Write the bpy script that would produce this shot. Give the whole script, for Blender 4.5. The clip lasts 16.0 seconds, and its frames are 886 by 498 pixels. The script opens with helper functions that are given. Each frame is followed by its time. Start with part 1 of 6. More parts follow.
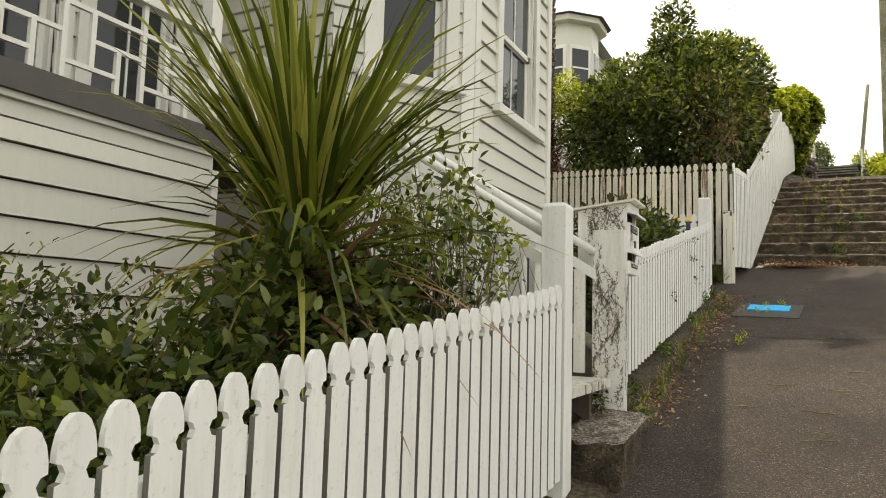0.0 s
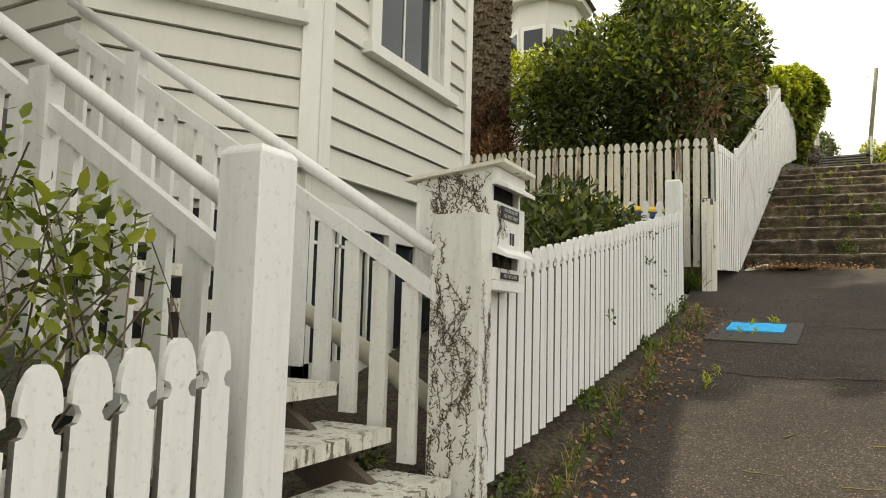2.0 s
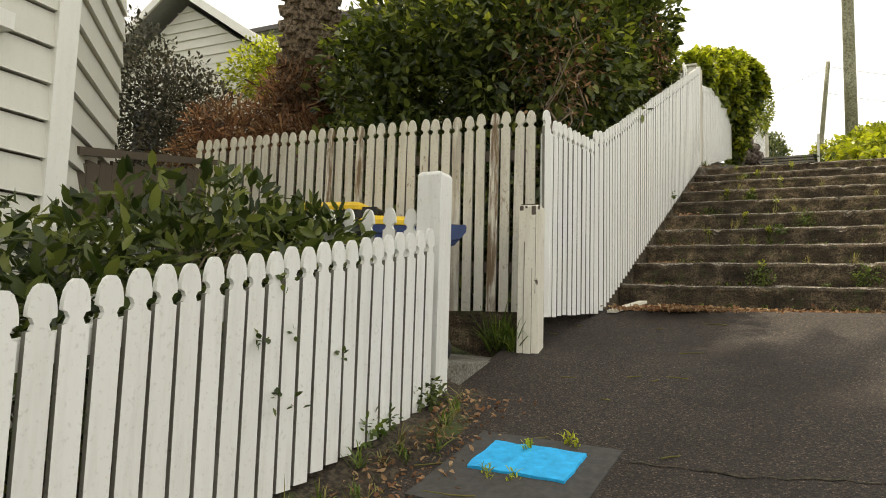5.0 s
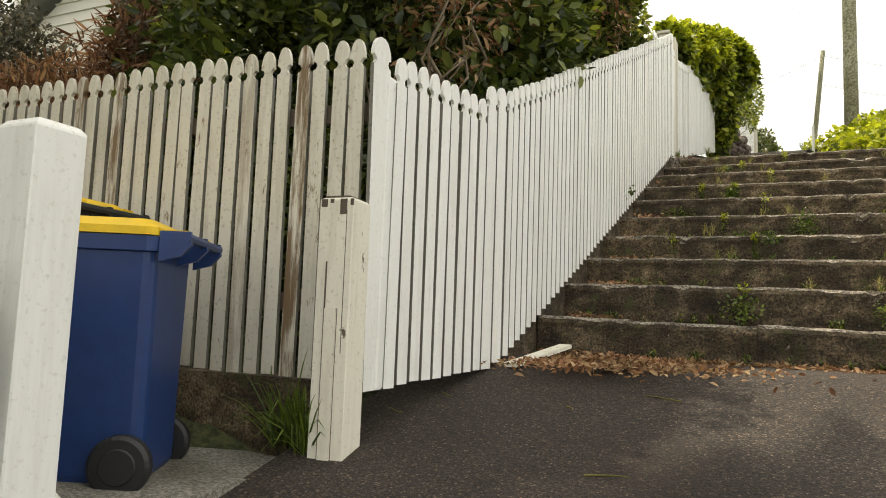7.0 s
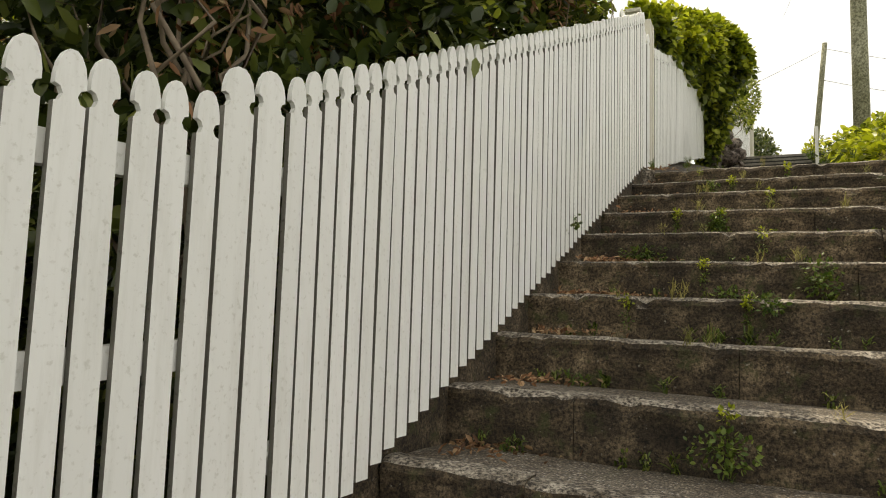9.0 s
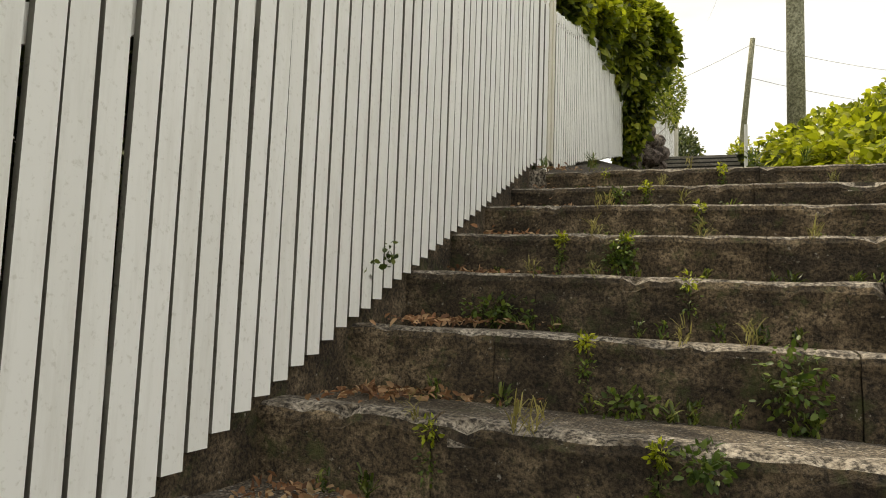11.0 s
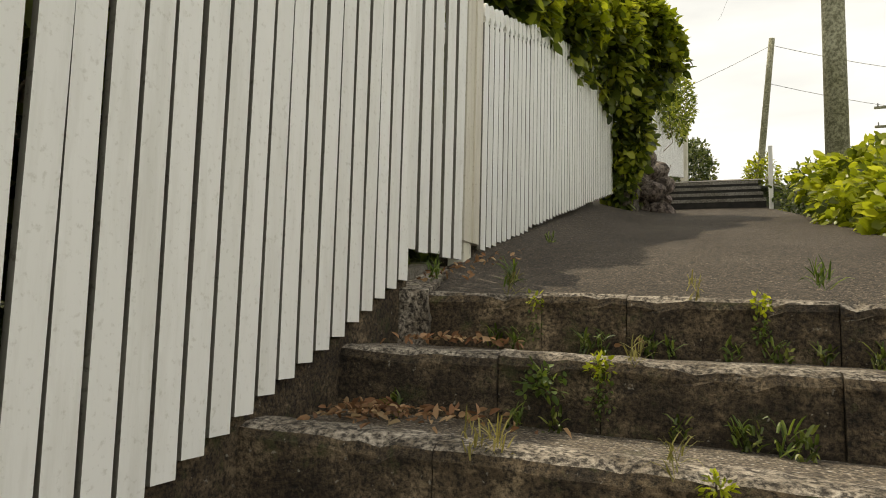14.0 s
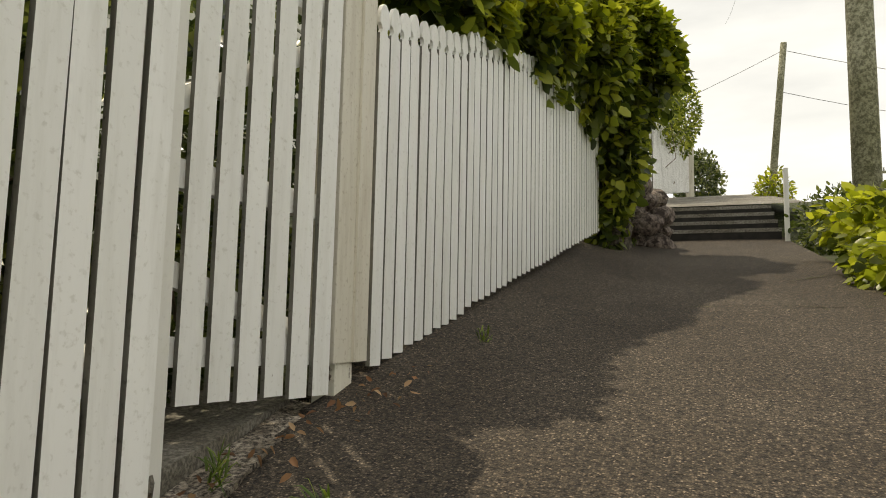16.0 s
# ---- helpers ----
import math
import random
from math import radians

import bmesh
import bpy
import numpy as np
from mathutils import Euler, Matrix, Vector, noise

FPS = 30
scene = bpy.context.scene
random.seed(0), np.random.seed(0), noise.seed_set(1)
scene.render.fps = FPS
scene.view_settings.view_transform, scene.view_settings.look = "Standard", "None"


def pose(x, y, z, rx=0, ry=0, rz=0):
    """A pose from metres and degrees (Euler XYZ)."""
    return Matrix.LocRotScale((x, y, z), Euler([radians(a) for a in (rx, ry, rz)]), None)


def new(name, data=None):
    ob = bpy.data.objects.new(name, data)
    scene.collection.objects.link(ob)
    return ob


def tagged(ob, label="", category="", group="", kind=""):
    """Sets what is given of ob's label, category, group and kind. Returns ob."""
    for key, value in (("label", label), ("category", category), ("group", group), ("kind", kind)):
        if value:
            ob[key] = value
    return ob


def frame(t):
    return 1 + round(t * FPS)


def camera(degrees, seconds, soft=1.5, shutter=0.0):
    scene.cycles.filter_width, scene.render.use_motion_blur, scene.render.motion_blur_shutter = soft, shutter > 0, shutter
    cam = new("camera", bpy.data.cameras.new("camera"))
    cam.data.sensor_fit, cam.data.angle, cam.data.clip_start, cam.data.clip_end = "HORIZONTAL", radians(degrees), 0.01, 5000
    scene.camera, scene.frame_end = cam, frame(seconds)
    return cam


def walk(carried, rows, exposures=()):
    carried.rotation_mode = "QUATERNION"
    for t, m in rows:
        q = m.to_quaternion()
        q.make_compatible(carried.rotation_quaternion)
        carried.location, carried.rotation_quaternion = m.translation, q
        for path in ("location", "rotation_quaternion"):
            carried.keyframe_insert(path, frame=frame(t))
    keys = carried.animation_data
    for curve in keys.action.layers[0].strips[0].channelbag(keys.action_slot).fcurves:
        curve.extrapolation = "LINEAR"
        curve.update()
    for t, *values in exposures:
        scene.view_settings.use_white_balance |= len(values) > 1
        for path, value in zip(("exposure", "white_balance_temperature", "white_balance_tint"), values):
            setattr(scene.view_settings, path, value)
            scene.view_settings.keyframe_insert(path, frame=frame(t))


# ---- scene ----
cam = camera(65.1, 16.0, 1.0)
METRES, EYE, TILT, LEAN, TURN = 16.0, 1.6, 0.0, 0.0, 27.0
ROWS = [
    (0.0, 0.0, 0.0, 0.0, -0.16, 5.61, -1.62),
    (0.5, 0.0149, 0.0313, 0.0048, 0.14, 5.44, -1.55),
    (1.0, 0.0298, 0.0639, 0.0086, 0.09, 5.1, -1.36),
    (1.5, 0.05, 0.0987, 0.0117, 0.14, 5.01, -1.32),
    (2.0, 0.0693, 0.1287, 0.0143, 0.12, 5.54, -1.51),
    (2.5, 0.0916, 0.1566, 0.0185, 0.08, 5.85, -1.42),
    (3.0, 0.1146, 0.1852, 0.0236, 0.36, 5.55, -1.19),
    (3.5, 0.136, 0.215, 0.0301, 0.36, 5.15, -1.35),
    (4.0, 0.1591, 0.2433, 0.0366, -0.52, 5.45, -1.38),
    (6.5, 0.2486, 0.3947, 0.0636, -3.18, 5.86, -2.06),
    (7.0, 0.2637, 0.4247, 0.0696, -3.09, 5.76, -2.06),
    (7.5, 0.2768, 0.453, 0.0812, -2.84, 5.32, -1.66),
    (8.0, 0.2926, 0.4804, 0.0903, -2.93, 5.69, -1.68),
    (10.5, 0.3631, 0.6135, 0.1268, -6.34, 5.35, -2.18),
    (11.0, 0.3788, 0.6434, 0.1332, -8.81, 5.4, -2.03),
    (11.5, 0.3916, 0.6688, 0.1397, -9.08, 5.55, -1.97),
    (12.0, 0.4055, 0.69, 0.1493, -8.39, 5.74, -1.76),
    (12.5, 0.4185, 0.7081, 0.1605, -8.14, 5.69, -1.6),
    (13.0, 0.4265, 0.728, 0.1706, -8.07, 5.72, -1.63),
    (13.5, 0.4362, 0.7472, 0.1786, -8.04, 6.18, -1.7),
    (14.0, 0.4467, 0.7664, 0.1897, -7.76, 5.76, -1.45),
    (14.5, 0.4542, 0.7851, 0.1986, -7.38, 5.69, -1.33),
    (15.0, 0.4642, 0.8012, 0.2079, -7.18, 6.14, -1.12),
    (15.5, 0.4751, 0.817, 0.2178, -7.16, 5.59, -0.96),
    (16.0, 0.4863, 0.8332, 0.2229, -7.02, 6.18, -1.15),
]
walk(cam, [(t, pose(0, 0, EYE, TILT, LEAN, TURN) @ pose(METRES * x, METRES * y, METRES * z, 90 + pitch, roll, yaw)) for t, x, y, z, yaw, pitch, roll in ROWS],
     [(0.0, 0.82, 7750, 6), (2.6, 0.76, 7750, 6), (4.0, 0.68, 7750, 6), (6.5, 0.90, 7750, 6), (7.0, 0.86, 7750, 6), (7.5, 0.96, 7750, 6), (8.0, 0.80, 7750, 6), (10.5, 0.48, 7750, 6), (13.0, 0.38, 7750, 6), (16.0, 0.26, 7750, 6)])

# ---- light ----
SUN_EL, SUN_AZ = radians(65), radians(312)      # the sun stands behind the house and the palm
world = bpy.data.worlds.new("overcast_sky")
scene.world = world
world.use_nodes = True
wn, wl = world.node_tree.nodes, world.node_tree.links
wn.clear()
w_out, w_bg = wn.new("ShaderNodeOutputWorld"), wn.new("ShaderNodeBackground")
w_sky, w_mix = wn.new("ShaderNodeTexSky"), wn.new("ShaderNodeMixRGB")
w_sky.sky_type, w_sky.sun_disc = "NISHITA", False
w_sky.sun_elevation, w_sky.sun_rotation = SUN_EL, SUN_AZ
w_co, w_map, w_cl, w_rmp = wn.new("ShaderNodeTexCoord"), wn.new("ShaderNodeMapping"), wn.new("ShaderNodeTexNoise"), wn.new("ShaderNodeValToRGB")
w_map.inputs["Scale"].default_value = (1, 1, 3.5)
w_cl.inputs["Scale"].default_value, w_cl.inputs["Detail"].default_value = 2.2, 7
w_rmp.color_ramp.elements[0].position, w_rmp.color_ramp.elements[0].color = 0.36, (6.6, 6.9, 7.5, 1)
w_rmp.color_ramp.elements[1].position, w_rmp.color_ramp.elements[1].color = 0.62, (9.9, 10.2, 10.8, 1)
w_mix.inputs[0].default_value = 0.9
wl.new(w_co.outputs["Generated"], w_map.inputs[0])
wl.new(w_map.outputs[0], w_cl.inputs["Vector"])
wl.new(w_cl.outputs["Fac"], w_rmp.inputs[0])
wl.new(w_sky.outputs[0], w_mix.inputs[1])
wl.new(w_rmp.outputs[0], w_mix.inputs[2])
wl.new(w_mix.outputs[0], w_bg.inputs["Color"])
w_bg.inputs["Strength"].default_value = 0.1
wl.new(w_bg.outputs[0], w_out.inputs[0])

sun = new("sun", bpy.data.lights.new("sun", "SUN"))
sun.data.energy, sun.data.angle, sun.data.color = 2.35, radians(0.7), (1.0, 0.93, 0.82)
# the sky's rotation runs clockwise from +y
sun_way = Vector((math.sin(SUN_AZ) * math.cos(SUN_EL), math.cos(SUN_AZ) * math.cos(SUN_EL), math.sin(SUN_EL)))
sun.matrix_world = Matrix.Translation(sun_way * 60) @ sun_way.to_track_quat("Z", "Y").to_matrix().to_4x4()


# ---- materials ----
def nodes_of(name):
    mat = bpy.data.materials.new(name)
    mat.use_nodes = True
    nt = mat.node_tree
    return mat, nt.nodes, nt.links, nt.nodes["Principled BSDF"]


def noise_fac(n, l, scale, detail=6.0, rough=0.6, stretch=(1, 1, 1), space="Object"):
    co, mp, tx = n.new("ShaderNodeTexCoord"), n.new("ShaderNodeMapping"), n.new("ShaderNodeTexNoise")
    mp.inputs["Scale"].default_value = stretch
    tx.inputs["Scale"].default_value, tx.inputs["Detail"].default_value, tx.inputs["Roughness"].default_value = scale, detail, rough
    if space == "World":
        geo = n.new("ShaderNodeNewGeometry")
        l.new(geo.outputs["Position"], mp.inputs[0])
    else:
        l.new(co.outputs[space], mp.inputs[0])
    l.new(mp.outputs[0], tx.inputs["Vector"])
    return tx.outputs["Fac"]


def ramp(n, l, fac, stops):
    r = n.new("ShaderNodeValToRGB")
    els = r.color_ramp.elements
    while len(els) < len(stops):
        els.new(0.5)
    for e, (p, c) in zip(els, stops):
        e.position, e.color = p, (*c, 1)
    l.new(fac, r.inputs[0])
    return r.outputs[0]


def mixed(n, l, fac, a, b, mode="MIX"):
    m = n.new("ShaderNodeMixRGB")
    m.blend_type = mode
    for sock, v in zip(m.inputs, (fac, a, b)):
        if isinstance(v, (int, float)):
            sock.default_value = v
        elif isinstance(v, tuple):
            sock.default_value = (*v, 1)
        else:
            l.new(v, sock)
    return m.outputs[0]


def bumped(n, l, b, height, strength, dist=0.01):
    bp = n.new("ShaderNodeBump")
    bp.inputs["Strength"].default_value, bp.inputs["Distance"].default_value = strength, dist
    l.new(height, bp.inputs["Height"])
    l.new(bp.outputs[0], b.inputs["Normal"])


def random_of(n):
    return n.new("ShaderNodeObjectInfo").outputs["Random"]


def island(n):
    return n.new("ShaderNodeNewGeometry").outputs["Random Per Island"]


def paint(name, base=(0.80, 0.80, 0.77), dirt=(0.42, 0.40, 0.33), amount=0.25, bare=None, bare_at=0.7, rough=0.5, veins=0.0, worn=0.0):
    """Weathered house paint: runs of grime, speckle, and bare wood where the paint has come off."""
    mat, n, l, b = nodes_of(name)
    runs = noise_fac(n, l, 5.0, 8, 0.7, (3.2, 3.2, 0.35), "World")
    f = ramp(n, l, runs, [(0.48, (0, 0, 0)), (0.78, (amount, amount, amount))])
    col = mixed(n, l, f, base, dirt)
    fine = noise_fac(n, l, 60, 4, 0.6, (1, 1, 1), "World")
    col = mixed(n, l, ramp(n, l, fine, [(0.30, (amount, amount, amount)), (0.42, (0, 0, 0))]), col, dirt)
    tone = ramp(n, l, random_of(n), [(0, (0.93, 0.93, 0.92)), (1, (1, 1, 1))])
    col = mixed(n, l, 1.0, col, tone, "MULTIPLY")
    h = noise_fac(n, l, 45, 5, 0.6, (1, 1, 0.12), "World")
    if bare:
        chips = noise_fac(n, l, 9, 10, 0.72, (1.6, 1.6, 0.55), "World")
        k = ramp(n, l, chips, [(bare_at, (0, 0, 0)), (bare_at + 0.03, (1, 1, 1))])
        wood = ramp(n, l, noise_fac(n, l, 30, 6, 0.6, (3, 3, 0.3), "World"), [(0.3, tuple(c * 0.55 for c in bare)), (0.7, bare)])
        col = mixed(n, l, k, col, wood)
    if worn:
        # here and there a board has lost most of its paint
        pick = ramp(n, l, random_of(n), [(1 - worn - 0.04, (0, 0, 0)), (1 - worn + 0.04, (1, 1, 1))])
        lines = ramp(n, l, noise_fac(n, l, 8, 8, 0.7, (4, 4, 0.35), "World"), [(0.42, (0, 0, 0)), (0.56, (1, 1, 1))])
        col = mixed(n, l, mixed(n, l, 1.0, pick, lines, "MULTIPLY"), col, (0.20, 0.135, 0.075))
    if veins:
        # flaked paint: ragged dark chips strung along wandering bands
        v = ramp(n, l, noise_fac(n, l, 30, 6, 0.72, (1, 1, 0.75), "World"), [(0.515, (0, 0, 0)), (0.532, (veins,) * 3)])
        where = ramp(n, l, noise_fac(n, l, 4.2, 4, 0.55, (1, 1, 0.7), "World"), [(0.395, (0, 0, 0)), (0.45, (1, 1, 1)), (0.53, (1, 1, 1)), (0.575, (0, 0, 0))])
        col = mixed(n, l, mixed(n, l, 1.0, v, where, "MULTIPLY"), col, (0.05, 0.042, 0.03))
        h = v
    l.new(col, b.inputs["Base Color"])
    b.inputs["Roughness"].default_value = rough
    bumped(n, l, b, h, 0.12, 0.004)
    return mat


def speckled(name, dark, light, scale=120, rough=0.9, stain=(0.5, 0.5, 0.5), stain_scale=1.3, bump=0.4, dist=0.006, moss=None, moss_at=0.62, stones=0):
    """Stony ground: aggregate grain, broad stains, optional moss."""
    mat, n, l, b = nodes_of(name)
    g = noise_fac(n, l, scale, 3, 0.7, (1, 1, 1), "World")
    col = ramp(n, l, g, [(0.40, dark), (0.62, light)])
    if stones:
        # chippings: one tone a stone, dark between them
        vor, geo = n.new("ShaderNodeTexVoronoi"), n.new("ShaderNodeNewGeometry")
        vor.inputs["Scale"].default_value = stones
        l.new(geo.outputs["Position"], vor.inputs["Vector"])
        sep = n.new("ShaderNodeSeparateColor")
        l.new(vor.outputs["Color"], sep.inputs[0])
        tone = ramp(n, l, sep.outputs[0], [(0.1, dark), (0.72, tuple(p * 0.6 + q * 0.4 for p, q in zip(dark, light))), (0.93, light), (1.0, tuple(min(0.6, 2.2 * q) for q in light))])
        edge = ramp(n, l, vor.outputs["Distance"], [(0.25, (1.15, 1.15, 1.15)), (0.7, (0.2, 0.2, 0.2))])
        col = mixed(n, l, 0.75, col, mixed(n, l, 1.0, tone, edge, "MULTIPLY"))
    s = noise_fac(n, l, stain_scale, 8, 0.65, (1, 1, 1), "World")
    col = mixed(n, l, 1.0, col, ramp(n, l, s, [(0.35, stain), (0.65, (1, 1, 1))]), "MULTIPLY")
    if moss:
        m = noise_fac(n, l, 3.0, 10, 0.72, (1, 1, 1), "World")
        col = mixed(n, l, ramp(n, l, m, [(moss_at, (0, 0, 0)), (moss_at + 0.12, (0.85, 0.85, 0.85))]), col, moss)
    l.new(col, b.inputs["Base Color"])
    b.inputs["Roughness"].default_value = rough
    bumped(n, l, b, g, bump, dist)
    return mat


def leafy(name, a, b_, c, rough=0.45, through_light=0.4):
    """Leaves: three tones told apart leaf by leaf, a little light let through."""
    mat, n, l, b = nodes_of(name)
    col = ramp(n, l, island(n), [(0.0, a), (0.55, b_), (1.0, c)])
    patch = noise_fac(n, l, 1.6, 3, 0.5, (1, 1, 1), "World")
    col = mixed(n, l, 1.0, col, ramp(n, l, patch, [(0.35, (0.65, 0.7, 0.6)), (0.65, (1.15, 1.1, 1.0))]), "MULTIPLY")
    l.new(col, b.inputs["Base Color"])
    b.inputs["Roughness"].default_value = rough
    tr, mx, out = n.new("ShaderNodeBsdfTranslucent"), n.new("ShaderNodeMixShader"), n["Material Output"]
    l.new(col, tr.inputs["Color"])
    mx.inputs[0].default_value = through_light
    l.new(b.outputs[0], mx.inputs[1])
    l.new(tr.outputs[0], mx.inputs[2])
    l.new(mx.outputs[0], out.inputs[0])
    return mat


def plain(name, col, rough=0.5, metal=0.0, vary=0.12, scale=14):
    mat, n, l, b = nodes_of(name)
    f = noise_fac(n, l, scale, 6, 0.65, (1, 1, 1), "World")
    l.new(ramp(n, l, f, [(0.3, tuple(c * (1 - vary) for c in col)), (0.7, tuple(min(1, c * (1 + vary)) for c in col))]), b.inputs["Base Color"])
    b.inputs["Roughness"].default_value, b.inputs["Metallic"].default_value = rough, metal
    bumped(n, l, b, noise_fac(n, l, scale * 8, 3, 0.6, (1, 1, 1), "World"), 0.08, 0.003)
    return mat


def glassy(name, tint=(0.06, 0.07, 0.08)):
    mat, n, l, b = nodes_of(name)
    b.inputs["Base Color"].default_value = (*tint, 1)
    b.inputs["Roughness"].default_value, b.inputs["IOR"].default_value = 0.04, 1.5
    b.inputs["Specular IOR Level"].default_value = 0.5
    bumped(n, l, b, noise_fac(n, l, 1.5, 2, 0.5, (1, 1, 1), "World"), 0.03, 0.02)
    return mat


WHITE = paint("white_fence_paint", (0.87, 0.87, 0.84), (0.42, 0.40, 0.32), 0.30, (0.36, 0.31, 0.23), 0.715)
# gap shade between pickets is put into this colour, along with edge grime
EDGE = paint("shaded_grimy_picket_edge", (0.22, 0.21, 0.18), (0.08, 0.07, 0.05), 0.8)
GREYED = paint("weathered_fence_paint", (0.74, 0.71, 0.62), (0.34, 0.30, 0.20), 0.65, (0.36, 0.27, 0.17), 0.62, 0.5, 0.0, 0.22)
BOARD = paint("cream_board_paint", (0.70, 0.69, 0.62), (0.42, 0.41, 0.34), 0.16)
TRIM = paint("house_trim_paint", (0.83, 0.82, 0.77), (0.42, 0.41, 0.34), 0.16)
PEELING = paint("stained_old_paint", (0.83, 0.82, 0.77), (0.40, 0.36, 0.28), 0.45, (0.20, 0.16, 0.11), 0.70)
VINETRACE = plain("dead_vine_roots", (0.10, 0.075, 0.050), 0.95, 0, 0.5, 40)
STAINED = paint("stained_post_paint", (0.74, 0.70, 0.60), (0.42, 0.35, 0.25), 0.6)
FLAKED = paint("flaked_post_paint", (0.80, 0.77, 0.66), (0.40, 0.34, 0.24), 0.45, (0.13, 0.09, 0.06), 0.605)
TREAD = paint("worn_step_paint", (0.70, 0.69, 0.62), (0.28, 0.25, 0.20), 0.85, (0.20, 0.165, 0.12), 0.54)
ASPHALT = speckled("asphalt", (0.020, 0.016, 0.013), (0.140, 0.106, 0.080), 80, 0.92, (0.46, 0.39, 0.34), 0.8, 0.9, 0.008, None, 0.62, 120)
CHIPSEAL = speckled("chipseal_path", (0.013, 0.010, 0.008), (0.235, 0.186, 0.135), 60, 0.95, (0.55, 0.51, 0.47), 0.9, 1.0, 0.012, None, 0.62, 165)
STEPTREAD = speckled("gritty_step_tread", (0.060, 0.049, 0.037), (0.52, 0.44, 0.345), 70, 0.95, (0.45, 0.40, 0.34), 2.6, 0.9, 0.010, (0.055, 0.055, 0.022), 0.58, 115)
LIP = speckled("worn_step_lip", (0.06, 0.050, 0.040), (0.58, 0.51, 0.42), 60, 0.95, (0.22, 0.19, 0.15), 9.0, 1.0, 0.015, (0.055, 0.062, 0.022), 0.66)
def step_stone(name):
    """Old step concrete: dark weathered faces, moss, lichen and bared grit."""
    mat, n, l, b = nodes_of(name)
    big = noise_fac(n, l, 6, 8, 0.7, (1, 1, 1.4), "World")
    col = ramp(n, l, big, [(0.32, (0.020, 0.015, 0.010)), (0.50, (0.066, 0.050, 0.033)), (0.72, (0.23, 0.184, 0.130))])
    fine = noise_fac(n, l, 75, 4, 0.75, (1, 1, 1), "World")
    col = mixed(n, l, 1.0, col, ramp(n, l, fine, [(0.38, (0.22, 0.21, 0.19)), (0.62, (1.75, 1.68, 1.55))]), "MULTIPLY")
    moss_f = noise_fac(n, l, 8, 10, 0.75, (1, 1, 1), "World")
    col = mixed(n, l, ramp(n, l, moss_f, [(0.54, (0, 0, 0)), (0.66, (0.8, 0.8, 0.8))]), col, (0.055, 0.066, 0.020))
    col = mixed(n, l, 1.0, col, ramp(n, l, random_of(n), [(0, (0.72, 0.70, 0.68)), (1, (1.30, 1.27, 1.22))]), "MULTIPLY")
    grit = noise_fac(n, l, 42, 5, 0.6, (1, 1, 1), "World")
    col = mixed(n, l, ramp(n, l, grit, [(0.66, (0, 0, 0)), (0.71, (0.7, 0.7, 0.7))]), col, (0.34, 0.31, 0.26))
    l.new(col, b.inputs["Base Color"])
    b.inputs["Roughness"].default_value = 0.95
    bumped(n, l, b, mixed(n, l, 0.5, fine, big), 1.0, 0.02)
    return mat


STONE = step_stone("weathered_step_concrete")
CONCRETE = speckled("old_concrete", (0.14, 0.13, 0.11), (0.36, 0.34, 0.30), 70, 0.95, (0.45, 0.42, 0.36), 2.2, 0.5, 0.008, (0.06, 0.065, 0.025), 0.66)
SOIL = speckled("leafy_soil", (0.03, 0.023, 0.016), (0.12, 0.095, 0.065), 40, 1.0, (0.5, 0.45, 0.4), 3.0, 0.8, 0.02, (0.06, 0.085, 0.02), 0.53)
GROUND = speckled("hillside_ground", (0.035, 0.045, 0.015), (0.11, 0.12, 0.05), 20, 1.0, (0.5, 0.5, 0.4), 0.6, 0.8, 0.03)
# brown board stain; also the painted shade of wall cores, rails and stringers
DARKWOOD = paint("stained_boards_and_shade", (0.10, 0.075, 0.055), (0.05, 0.04, 0.03), 0.6)
DECK = plain("dark_veranda_edge", (0.10, 0.09, 0.085), 0.7)
# near-black colour that imitates unlit space behind openings
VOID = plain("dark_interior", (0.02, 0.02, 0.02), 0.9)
GLASS = glassy("window_glass", (0.03, 0.034, 0.04))
BARK = speckled("grey_bark", (0.05, 0.042, 0.032), (0.20, 0.175, 0.14), 24, 1.0, (0.5, 0.48, 0.42), 4, 0.9, 0.02)
PALMBARK = speckled("palm_trunk_bark", (0.065, 0.048, 0.034), (0.36, 0.28, 0.20), 24, 1.0, (0.55, 0.5, 0.42), 4, 0.9, 0.02)
TWIGDARK = plain("dark_rose_stem", (0.11, 0.08, 0.055), 0.8, 0, 0.35)
TWIG = plain("brown_twig", (0.22, 0.17, 0.12), 0.9, 0, 0.35)
POLE = speckled("weathered_pole_timber", (0.16, 0.155, 0.10), (0.44, 0.43, 0.31), 30, 0.95, (0.55, 0.55, 0.45), 1.6, 0.6, 0.01)
WIRE = plain("power_wire", (0.22, 0.22, 0.22), 0.6)
BINBLUE = plain("blue_bin_plastic", (0.012, 0.040, 0.15), 0.38, 0, 0.15)
BINLID = plain("yellow_lid_plastic", (0.80, 0.52, 0.02), 0.42)
BINDARK = plain("black_plastic", (0.014, 0.014, 0.016), 0.5)
SIGN = plain("black_sign_plate", (0.02, 0.02, 0.02), 0.5)
LETTER = plain("pale_sign_letters", (0.62, 0.62, 0.58), 0.6)
PIPE = plain("cream_drain_pipe", (0.55, 0.53, 0.42), 0.5)
METERPAD = plain("grey_meter_concrete", (0.062, 0.058, 0.054), 0.9, 0, 0.3, 30)
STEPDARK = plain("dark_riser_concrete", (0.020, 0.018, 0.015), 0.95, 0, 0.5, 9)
BLUEPAINT = plain("bright_blue_road_paint", (0.0, 0.42, 0.88), 0.7, 0, 0.25, 22)
ROOF = plain("grey_roof_iron", (0.30, 0.30, 0.30), 0.6)
